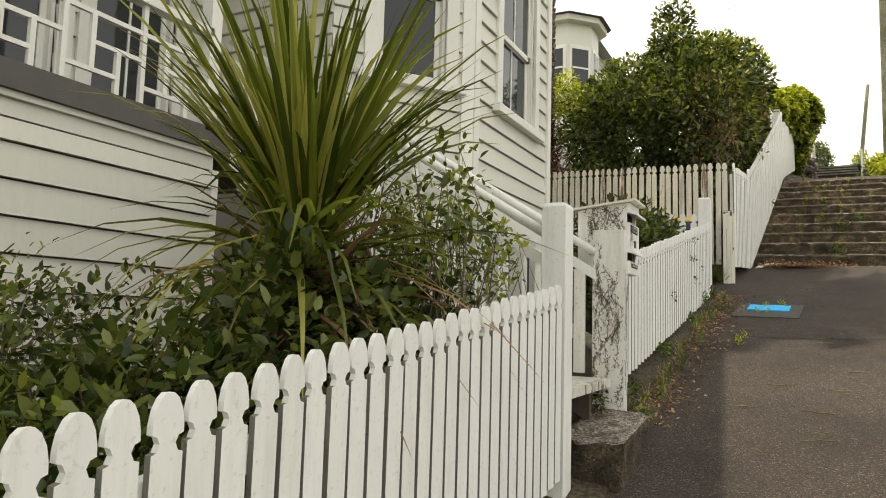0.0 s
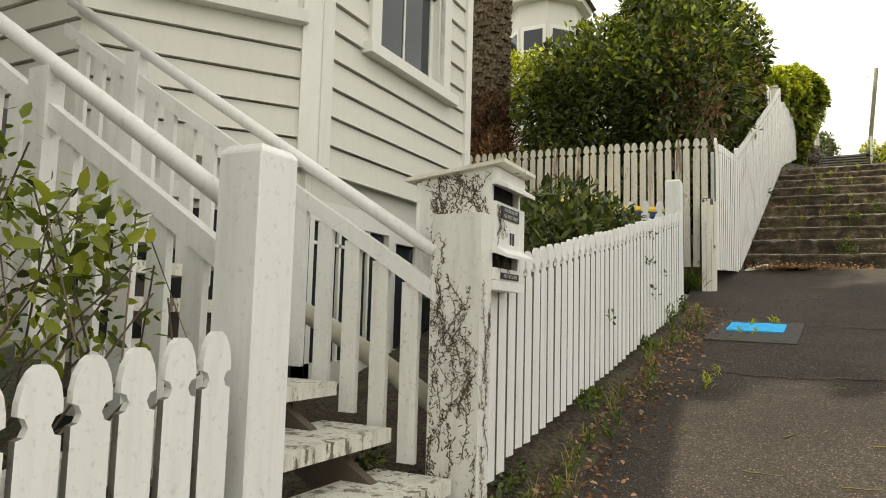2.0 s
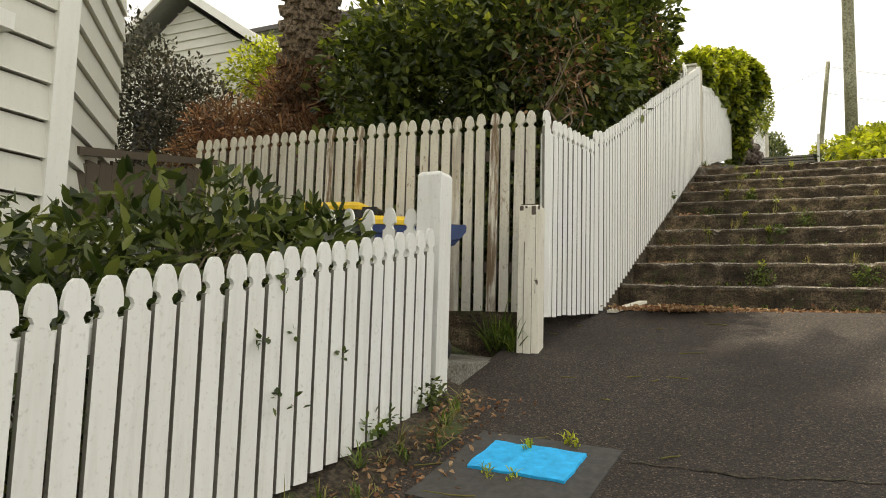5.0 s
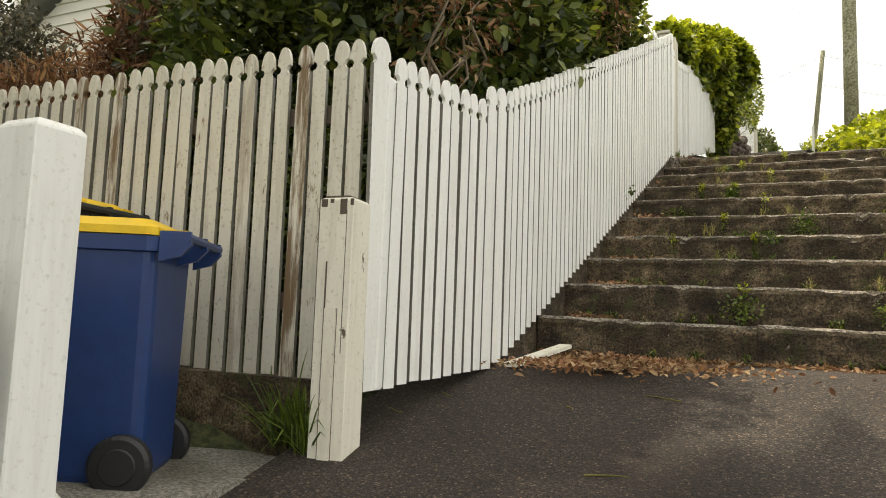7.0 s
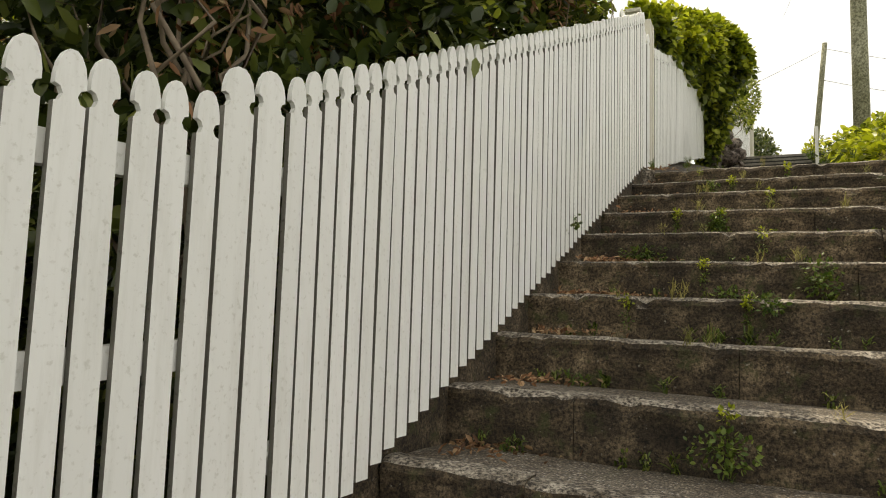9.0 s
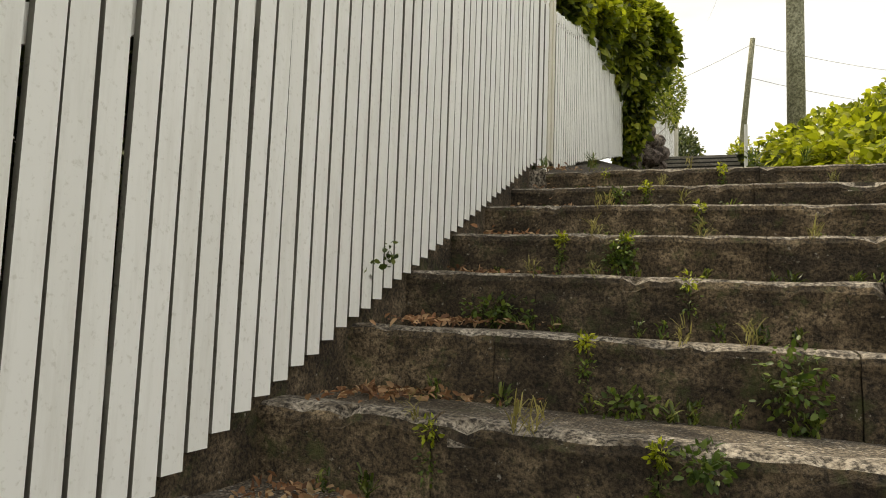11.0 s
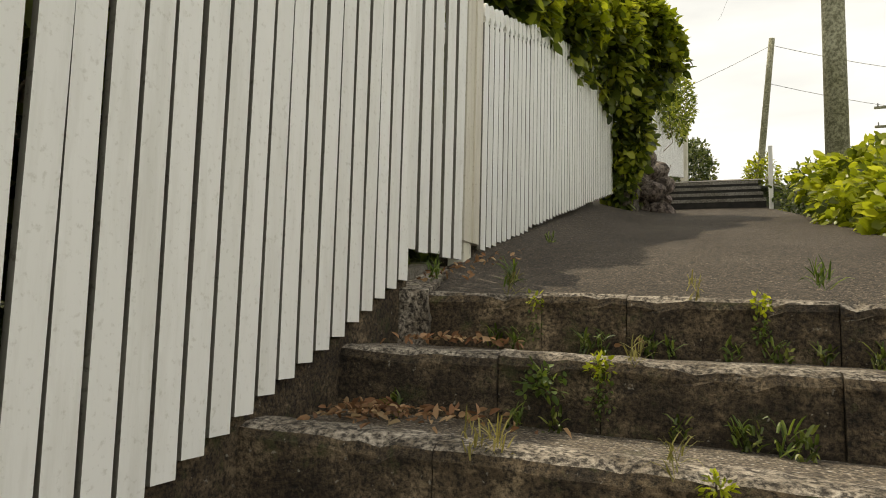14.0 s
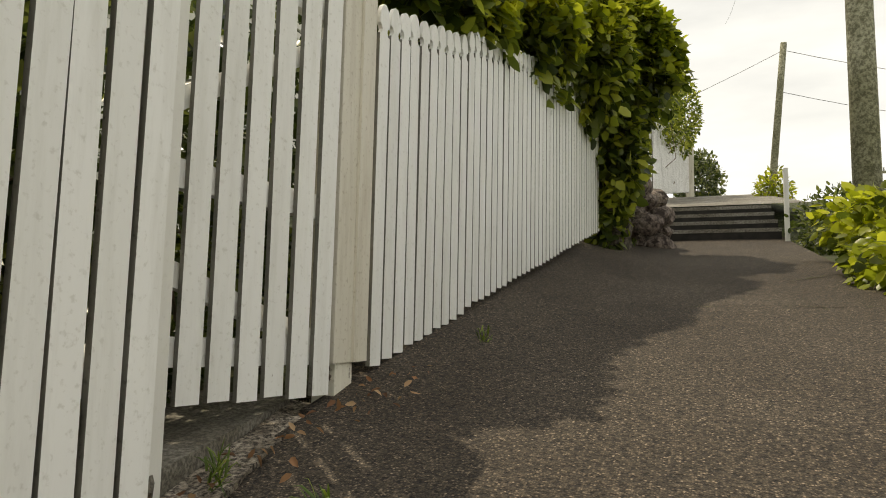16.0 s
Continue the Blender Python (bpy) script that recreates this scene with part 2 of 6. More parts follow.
ROCK = speckled("rough_rock", (0.07, 0.055, 0.048), (0.36, 0.30, 0.255), 18, 1.0, (0.5, 0.45, 0.45), 3, 1.0, 0.03)
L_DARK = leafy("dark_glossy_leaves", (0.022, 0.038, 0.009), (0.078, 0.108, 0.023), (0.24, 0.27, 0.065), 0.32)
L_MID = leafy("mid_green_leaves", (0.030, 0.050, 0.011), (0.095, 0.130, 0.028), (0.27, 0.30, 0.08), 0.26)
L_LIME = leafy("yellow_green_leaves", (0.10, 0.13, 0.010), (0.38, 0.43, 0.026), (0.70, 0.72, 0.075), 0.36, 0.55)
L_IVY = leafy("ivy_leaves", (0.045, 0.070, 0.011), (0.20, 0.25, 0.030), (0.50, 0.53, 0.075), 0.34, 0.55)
L_RUST = leafy("rust_brown_fronds", (0.06, 0.028, 0.016), (0.18, 0.085, 0.048), (0.36, 0.21, 0.125), 0.85)
L_GREY = leafy("dusky_hedge_leaves", (0.020, 0.020, 0.014), (0.052, 0.050, 0.034), (0.13, 0.115, 0.09), 0.65)
L_DRY = leafy("dry_brown_leaves", (0.12, 0.056, 0.032), (0.36, 0.185, 0.10), (0.60, 0.42, 0.27), 0.8)
L_SWORD = leafy("sword_leaves", (0.040, 0.062, 0.010), (0.22, 0.26, 0.040), (0.64, 0.62, 0.18), 0.20, 0.6)
L_WEED = leafy("weed_leaves", (0.05, 0.09, 0.015), (0.11, 0.17, 0.025), (0.24, 0.30, 0.05))
L_STRAW = leafy("straw_grass", (0.16, 0.14, 0.04), (0.28, 0.25, 0.08), (0.42, 0.38, 0.16), 0.8)


# ---- builders ----
def box(bm, lo, hi, m=None):
    vs = [bm.verts.new((m @ Vector(p)) if m else p) for p in
          [(x, y, z) for z in (lo[2], hi[2]) for x, y in ((lo[0], lo[1]), (hi[0], lo[1]), (hi[0], hi[1]), (lo[0], hi[1]))]]
    for f in ((0, 3, 2, 1), (4, 5, 6, 7), (0, 1, 5, 4), (1, 2, 6, 5), (2, 3, 7, 6), (3, 0, 4, 7)):
        bm.faces.new([vs[i] for i in f])
    return vs


def bevelled(bm, w, seg=1):
    bmesh.ops.bevel(bm, geom=[e for e in bm.edges if e.calc_face_angle(0) > 0.6], offset=w, segments=seg, affect="EDGES")
    return bm


def prism(bm, poly, thick, m=None, back=None):
    """A profile in x, z, given thickness along y."""
    m = m or Matrix()
    b0 = -thick / 2 if back is None else back
    f = [bm.verts.new(m @ Vector((x, b0, z))) for x, z in poly]
    g = [bm.verts.new(m @ Vector((x, b0 + thick, z))) for x, z in poly]
    bm.faces.new(f)
    bm.faces.new(g[::-1])
    k = len(poly)
    for i in range(k):
        bm.faces.new((f[(i + 1) % k], f[i], g[i], g[(i + 1) % k]))


def tube(bm, pts, radii, sides=8, cap=True):
    rings = []
    for i, (p, r) in enumerate(zip(pts, radii)):
        p = Vector(p)
        d = (Vector(pts[min(i + 1, len(pts) - 1)]) - Vector(pts[max(i - 1, 0)])).normalized()
        u = d.orthogonal().normalized() if abs(d.z) > 0.95 else Vector((0, 0, 1)).cross(d).normalized()
        v = d.cross(u)
        rings.append([bm.verts.new(p + r * (math.cos(a) * u + math.sin(a) * v)) for a in (2 * math.pi * k / sides for k in range(sides))])
    for a, b in zip(rings, rings[1:]):
        for k in range(sides):
            bm.faces.new((a[k], a[(k + 1) % sides], b[(k + 1) % sides], b[k]))
    if cap:
        bm.faces.new(rings[0][::-1])
        bm.faces.new(rings[-1])


def mesh_of(name, bm, mat, smooth=False):
    me = bpy.data.meshes.new(name)
    bmesh.ops.recalc_face_normals(bm, faces=bm.faces)
    bm.to_mesh(me)
    bm.free()
    me.materials.append(mat)
    if smooth:
        me.polygons.foreach_set("use_smooth", [True] * len(me.polygons))
    return me


def part(name, bm, mat, parent=None, label="", smooth=False):
    ob = new(name, mesh_of(name, bm, mat, smooth))
    ob.parent = parent
    return tagged(ob, label)


def piece(name, me, m, parent):
    ob = new(name, me)
    ob.matrix_world = m
    ob.parent = parent
    return ob


def thing(name, label, category, group="", kind="", at=(0, 0, 0)):
    ob = new(name)
    ob.empty_display_size = 0.1
    ob.location = at
    return tagged(ob, label, category, group, kind)


def box_part(name, lo, hi, mat, parent=None, label="", bevel=0.004, m=None):
    bm = bmesh.new()
    box(bm, lo, hi, m)
    if bevel:
        bevelled(bm, bevel)
    return part(name, bm, mat, parent, label)


def from_faces(name, verts, faces, mat, parent=None, label="", smooth=False):
    me = bpy.data.meshes.new(name)
    me.from_pydata(verts, [], faces)
    me.materials.append(mat)
    if smooth:
        me.polygons.foreach_set("use_smooth", [True] * len(me.polygons))
    ob = new(name, me)
    ob.parent = parent
    return tagged(ob, label)


def turned(x, y, z, yaw):
    return Matrix.Translation((x, y, z)) @ Matrix.Rotation(yaw, 4, "Z")


def lerp(a, b, f):
    return a + (b - a) * f


# ---- the hill ----
def street(y):
    """Height of the street's line at y."""
    if y < 11.9:
        return 1.77 + 0.231 * (y - 8.52)
    if y < 16.47:
        return 2.55 + (4.738 - 2.55) * (y - 11.9) / 4.57
    if y < 24.2:
        return 4.738 + 0.190 * (y - 16.47)
    if y < 25.4:
        return 6.207 + 0.5 * (y - 24.2)
    return 6.807 + 0.2 * min(y - 25.4, 8.0) + 0.03 * max(0, min(y - 33.4, 30))


def hill(x, y):
    """The bare ground: the street's line, a garden bank west of it, levelling far off."""
    yy = max(-25.0, min(y, 60.0))
    z = street(yy)
    if x < -1.0 and yy > 10.4:
        k = min(1, (-1.0 - x) / 1.5)
        z = lerp(z, max(z, street(yy) + 0.5), k)
    if x > 3.2:
        z -= 0.05 * min(x - 3.2, 12)
    if x < -6 and yy < 10:
        z = max(z, -0.3)
    return z


def axis(stops):
    out = [stops[0][0]]
    for (a, _), (b, step) in zip(stops, stops[1:]):
        k = max(1, round((b - a) / step))
        out += [a + (b - a) * (i + 1) / k for i in range(k)]
    return out


def sheet(name, xs, ys, zf, mat, label, kind="structure", category="ground"):
    vs = [(x, y, zf(x, y)) for y in ys for x in xs]
    w = len(xs)
    fs = [(j * w + i, j * w + i + 1, (j + 1) * w + i + 1, (j + 1) * w + i) for j in range(len(ys) - 1) for i in range(w - 1)]
    ob = from_faces(name, vs, fs, mat, None, label, True)
    return tagged(ob, label, category, "", kind)


gx = axis([(-400, 0), (-40, 60), (-8, 4), (6, 0.5), (40, 4), (400, 60)])
gy = axis([(-400, 0), (-30, 60), (-6, 4), (30, 0.5), (62, 4), (800, 90)])
sheet("ground", gx, gy, lambda x, y: hill(x, y) - 0.12 - (0.35 if 11.5 < y < 17 and x > -0.8 else 0) - (0.3 if 23.9 < y < 25.8 and x > 0 else 0), GROUND, "grassy hillside ground under street and gardens")


def road_z(x, y):
    n_ = 0.012 * noise.noise(Vector((x * 0.8, y * 0.8, 3)))
    return street(y) + n_


rx_ = axis([(-1.0, 0), (3.2, 0.25), (6.0, 1.0)])
sheet("road", rx_, axis([(-25, 0), (-2, 2.5), (12.4, 0.2)]), lambda x, y: (1.77 + 0.231 * (y - 8.52) if y < 11.2 else min(1.77 + 0.231 * (y - 8.52), 2.50 + 0.02 * (y - 11.2))) + 0.012 * noise.noise(Vector((x * 0.8, y * 0.8, 3))), ASPHALT, "patched dark asphalt street climbing the hill", category="road")
sheet("path_top", axis([(0.3, 0), (2.3, 0.4)]), axis([(25.5, 0), (60, 1.0)]), lambda x, y: street(y) + 0.03, CONCRETE, "pale concrete path above the upper steps", category="path")
sheet("path", axis([(-0.42, 0), (0.0, 0.04), (1.9, 0.2)]), axis([(16.64, 0), (17.6, 0.05), (24.3, 0.2)]), lambda x, y: road_z(x, y) - 0.055 * max(0, 1 - (y - 16.6) / 1.6) - (0.25 if y < 17.5 and x < -0.12 - 0.23 * (y - 16.56) else 0.0) - 0.02 * (x - 0.8) * max(0, 1 - (y - 16.5) / 3) + 0.3 * max(0, 0.5 - x) * min(1, max(0, (y - 17.5) / 3.5)), CHIPSEAL, "coarse chipseal footpath climbing between the flights", category="path")


# ---- fences ----
def picket_profile(w, h, head=True):
    a = w / 2
    if not head:
        return [(-a, 0), (a, 0), (a, h), (-a, h)]
    n_ = h - 0.107
    right = [(a, 0), (a, n_ - 0.020), (a - 0.013, n_ - 0.016), (a - 0.020, n_), (a - 0.013, n_ + 0.015), (a, n_ + 0.020),
             (a * 0.98, n_ + 0.042), (a * 0.84, n_ + 0.070), (a * 0.56, n_ + 0.093), (a * 0.24, h - 0.003)]
    return right + [(-x, z) for x, z in right[::-1]]


def picket_mesh(name, w, h, mat, head=True, thick=0.018):
    bm = bmesh.new()
    prism(bm, picket_profile(w, h, head), thick)
    me = mesh_of(name, bm, mat)
    # side faces below the head carry the painted gap shade
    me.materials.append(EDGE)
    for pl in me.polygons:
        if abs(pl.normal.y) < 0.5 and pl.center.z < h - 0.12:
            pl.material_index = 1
    return me


def picket_run(owner, p, q, z0, z1, h, mat, pitch=0.11, w=0.084, seed=1, head=True, lean=0.006, rails=(0.22, 0.78), side=-1, rail_mat=None):
    """Pickets from plan point p to q, feet from z0 to z1, and the rails behind them."""
    rnd = random.Random(seed)
    d = Vector((q[0] - p[0], q[1] - p[1], 0))
    n_ = max(1, round(d.length / pitch))
    yaw = math.atan2(d.y, d.x)
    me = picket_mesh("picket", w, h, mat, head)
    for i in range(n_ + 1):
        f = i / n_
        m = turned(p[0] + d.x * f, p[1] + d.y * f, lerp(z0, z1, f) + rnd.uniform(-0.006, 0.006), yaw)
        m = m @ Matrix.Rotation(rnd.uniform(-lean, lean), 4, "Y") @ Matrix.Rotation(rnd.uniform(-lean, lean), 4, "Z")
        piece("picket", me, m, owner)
    slope = math.atan2(z1 - z0, d.length)
    for k in rails:
        bm = bmesh.new()
        L = d.length / math.cos(slope)
        box(bm, (-0.03, -0.02, -0.04), (L + 0.03, 0.02, 0.04))
        me_r = mesh_of("rail", bm, rail_mat or mat)
        piece("rail", me_r, turned(p[0], p[1], z0 + h * k, yaw) @ Matrix.Translation((0, -side * 0.034, 0)) @ Matrix.Rotation(-slope, 4, "Y"), owner)
    return n_


def post(owner, x, y, z0, z1, w, mat, label="", cap=0.02, yaw=0.0, name="post"):
    bm = bmesh.new()
    a = w / 2
    box(bm, (-a, -a, 0), (a, a, z1 - z0 - cap))
    top = [v for v in bm.verts if v.co.z > 0.01]
    tip = bmesh.ops.extrude_face_region(bm, geom=[f for f in bm.faces if all(v in top for v in f.verts)])
    for v in tip["geom"]:
        if isinstance(v, bmesh.types.BMVert):
            v.co = Vector((v.co.x * 0.78, v.co.y * 0.78, v.co.z + cap))
    for f in [f for f in bm.faces if f.calc_area() > 0 and all(v in top for v in f.verts)]:
        bm.faces.remove(f)
    bevelled(bm, 0.004)
    me = mesh_of(name, bm, mat)
    ob = piece(name, me, turned(x, y, z0, yaw), owner)
    return tagged(ob, label)


fence_a = thing("picket_fence", "white painted picket fence before the planted garden", "fence", "street picket fences")
picket_run(fence_a, (-1.212, -0.215), (-1.101, 3.49), 0.251, 0.786, 1.0, WHITE, 0.0975, 0.080, 3)
post(fence_a, -1.162, 3.665, 0.50, 2.240, 0.138, WHITE, "square white gate post")

fence_b = thing("picket_fence", "white painted picket fence climbing beside the asphalt", "fence", "street picket fences")
picket_run(fence_b, (-1.121, 5.30), (-0.928, 8.96), 1.215, 1.938, 0.907, WHITE, 0.0963, 0.079, 5, rails=(0.22, 0.80))
me_low = picket_mesh("picket", 0.079, 0.83, WHITE, False)
for i in range(4):
    piece("picket", me_low, turned(-1.141 + 0.005 * i, 4.915 + 0.0963 * i, 1.10 + 0.02 * i, radians(87)), fence_b)
post(fence_b, -0.995, 9.15, 1.9, 3.178, 0.145, WHITE, "square white end post")

fence_k = thing("picket_fence", "weathered picket fence on a low concrete wall behind the bins", "fence", "street picket fences")
# rails coloured dark so the gaps between pickets read as shaded
picket_run(fence_k, (-4.075, 10.523), (-0.86, 10.451), 2.503, 2.437, 1.47, GREYED, 0.0974, 0.071, 7, lean=0.008, rail_mat=DARKWOOD)

fence_c = thing("picket_fence", "tall white picket fence stepping up beside the stairs", "fence", "street picket fences")
picket_run(fence_c, (-0.724, 10.569), (-0.628, 11.328), 2.420, 2.464, 1.43, WHITE, 0.0949, 0.074, 8, side=-1, rails=(0.2, 0.5, 0.84))
me_wide = picket_mesh("picket", 0.122, 1.47, WHITE)
piece("picket", me_wide, turned(-0.742, 10.462, 2.415, radians(84)) @ Matrix.Rotation(radians(-1.2), 4, "Y"), fence_c)
me_mid = picket_mesh("picket", 0.112, 1.53, WHITE)
for x, y, z in ((-0.618, 11.438, 2.46), (-0.606, 11.565, 2.490)):
    piece("picket", me_mid, turned(x, y, z, radians(85)), fence_c)
picket_run(fence_c, (-0.596, 11.6855), (-0.203, 16.559), 2.5225, 4.775, 1.52, WHITE, 0.0855, 0.072, 9, side=-1)
post(fence_c, -0.765, 10.52, 2.42, 3.74, 0.08, WHITE)
top_post = post(fence_c, -0.308, 16.66, 4.6, 6.33, 0.10, TRIM, "post with a small flared cap")
box_part("cap", (-0.075, -0.075, 1.732), (0.075, 0.075, 1.765), FLAKED, top_post, "", 0.006)

fence_d = thing("picket_fence", "white picket fence along the upper footpath", "fence", "street picket fences")
picket_run(fence_d, (-0.239, 17.745), (-0.183, 18.555), 5.010, 5.215, 1.385, WHITE, 0.09, 0.078, 11, side=-1)
picket_run(fence_d, (-0.176, 18.645), (0.043, 21.795), 5.256, 6.040, 1.40, WHITE, 0.09, 0.078, 13, side=-1)
gate_post = box_part("post", (-0.36, 17.462, 5.03), (-0.247, 17.690, 6.62), STAINED, fence_d, "thick boxed gate post", 0.005)
box_part("cover_board", (-0.2465, 17.585, 5.03), (-0.236, 17.686, 6.60), STAINED, gate_post, "", 0.003)
box_part("post_foot", (-0.34, 17.490, 4.80), (-0.256, 17.612, 5.03), FLAKED, gate_post, "", 0.004)

gate_up = thing("garden_gate", "closed white picket gate beside the top step", "gate")
picket_run(gate_up, (-0.434, 16.731), (-0.271, 17.412), 4.948, 4.932, 1.5, WHITE, 0.0973, 0.074, 12, side=-1, rails=(0.09, 0.407, 0.86))
for za, zb in ((5.70, 6.10), (5.32, 5.10)):
    bm = bmesh.new()
    prism(bm, [(0.05, za - 0.035), (0.70, zb - 0.035), (0.70, zb + 0.035), (0.05, za + 0.035)], 0.03, turned(-0.434, 16.731, 0, math.atan2(0.681, 0.163)) @ Matrix.Translation((0, 0.035, 0)))
    part("brace", bm, WHITE, gate_up)

end_post = post(None, -0.81, 10.32, 2.12, 3.175, 0.15, FLAKED, "flaking cream timber gate post at the wall's end", 0.012, radians(4), "gate_post")
tagged(end_post, "", "post")
box_part("repair_strip", (-0.03, -0.082, 0.0), (0.02, -0.0755, 0.62), FLAKED, end_post, "", 0.002)
for xa, xb, za in ((-0.066, -0.040, 1.015), (-0.028, -0.012, 1.030), (0.016, 0.046, 0.985), (0.060, 0.074, 1.02)):
    box_part("rot_patch", (xa, -0.0762, za), (xb, -0.0738, 1.046), DARKWOOD, end_post, "black rotten end grain", 0)
for xa, za, zb in ((-0.031, 0.0, 0.80), (0.022, 0.05, 0.62), (0.045, 0.45, 1.0)):
    box_part("split", (xa, -0.0830 if za == 0 else -0.0758, za), (xa + 0.003, -0.0740, zb), DARKWOOD, end_post, "dark split along the grain", 0)
box_part("rotten_top", (-0.06, -0.06, 1.043), (0.05, 0.06, 1.061), DARKWOOD, end_post, "black rotten end grain", 0.004)

# ---- the long steps ----
steps = thing("stone_steps", "worn mossy concrete steps with weeds in the joints", "steps", kind="structure")
# front edge and height of each tread, from the top down, and the road below
LIPS = [(16.58, 4.726), (16.13, 4.533), (15.67, 4.338), (15.19, 4.123), (14.68, 3.901), (14.23, 3.673), (13.73, 3.433), (13.28, 3.213), (12.78, 2.983), (12.23, 2.733), (11.73, 2.51)]
# known joints between the kerb stones, from the top flight down
CUTS = ((0.32, 0.612), (0.281, 0.578), (0.256, 0.853), (0.224, 0.523, 1.11), (0.203, 0.787), (0.152, 0.463), (0.103, 0.697), (0.082, 0.66), (0.035, 0.623), (-0.003, 0.70))


def skew(x):
    """The steps lie a little askew to the street."""
    return -0.06 * (x - 0.5)



rnd = random.Random(21)
for i in range(10):
    y0, z1 = LIPS[i]
    RISE = z1 - LIPS[i + 1][1]
    xl = -0.705 + 0.093 * (y0 - 11.57) + (0.06 if i > 8 else 0.0)
    # the tread behind the kerb stones
    if i > 0:
        xs, ys = axis([(xl + 0.01, 0), (2.7, 0.2)]), axis([(y0 + 0.1, 0), (LIPS[i - 1][0] + 0.03, 0.12)])
        vs = [(x, y + skew(x), z1 - 0.008 - 0.015 * (x - 0.8) + 0.014 * noise.noise(Vector((x * 2.1, y * 3, i)))) for y in ys for x in xs]
        w_ = len(xs)
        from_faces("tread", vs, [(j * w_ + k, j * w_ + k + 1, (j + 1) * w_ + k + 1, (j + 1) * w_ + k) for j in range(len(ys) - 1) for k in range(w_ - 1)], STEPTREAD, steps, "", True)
    marks = [xl, *CUTS[i]]
    while marks[-1] < 2.7:
        nxt = marks[-1] + rnd.uniform(0.55, 1.0)
        marks.append(nxt if nxt < 2.45 else 2.7)
    for x, x_next in zip(marks, marks[1:]):
        L = x_next - x
        vs, fs = [], []
        ku = max(4, int(L / 0.045))
        prof = [(0.0, -RISE - 0.10), (0.006, -RISE * 0.75), (0.004, -RISE * 0.5), (0.006, -RISE * 0.28), (0.0, -0.035), (0.010, -0.012), (0.030, 0.0), (0.07, 0.004), (0.11, 0.004), (0.15, 0.0)]
        dy, dz = rnd.uniform(-0.008, 0.008), rnd.uniform(-0.006, 0.006)
        for u in range(ku + 1):
            xx = x + 0.0015 + (L - 0.003) * u / ku
            for (py, pz) in prof:
                k = noise.noise(Vector((xx * 7, pz * 9 + i * 5, py * 9)))
                chip = max(0, noise.noise(Vector((xx * 13, i * 3.3, 7))) - 0.12) * (0.06 if pz > -0.04 and py < 0.05 else 0.0)
                wav = noise.noise(Vector((xx * 1.9, i * 7.1, 2)))
                vs.append((xx, y0 + skew(xx) + dy + py + 0.014 * k + 0.02 * wav + chip, z1 + dz + pz - 0.015 * (xx - 0.8) + 0.008 * k + 0.008 * wav - chip * 0.8))
        c = len(prof)
        for u in range(ku):
            fs += [(u * c + q, (u + 1) * c + q, (u + 1) * c + q + 1, u * c + q + 1) for q in range(c - 1)]
        fs += [tuple(range(c))[::-1], tuple(ku * c + q for q in range(c))]
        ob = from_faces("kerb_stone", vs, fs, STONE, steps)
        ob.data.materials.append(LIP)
        # up-facing polygons get the paler lip material, risers the darker one
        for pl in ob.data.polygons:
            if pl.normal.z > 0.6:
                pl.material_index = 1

upper = thing("upper_steps", "dark concrete steps at the top of the footpath", "steps", kind="structure")
for i in range(4):
    zt = 6.20 + 0.15 * (i + 1)
    # near-black step box with a thin paler lip along its edge
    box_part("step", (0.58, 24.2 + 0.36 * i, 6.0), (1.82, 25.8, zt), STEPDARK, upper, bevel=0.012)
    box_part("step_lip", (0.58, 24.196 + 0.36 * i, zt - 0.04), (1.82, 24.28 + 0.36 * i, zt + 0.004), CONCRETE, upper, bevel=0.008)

# the side wall that carries the tall fence up the stairs
bm = bmesh.new()
d_c = Vector((0.44, 4.92, 0))
prism(bm, [(-0.05, 2.0), (d_c.length + 0.1, 4.2), (d_c.length + 0.1, 4.80), (-0.05, 2.54)], 0.09, turned(-0.625, 11.60, 0, math.atan2(d_c.y, d_c.x)) @ Matrix.Translation((0, 0.075, 0)))
tagged(part("wall_stair", bm, STONE, None, "mossy concrete string wall under the tall fence"), "", "wall", "", "structure")

# ---- the near house ----
house = thing("weatherboard_house", "cream weatherboard villa with a bay window and veranda", "house")


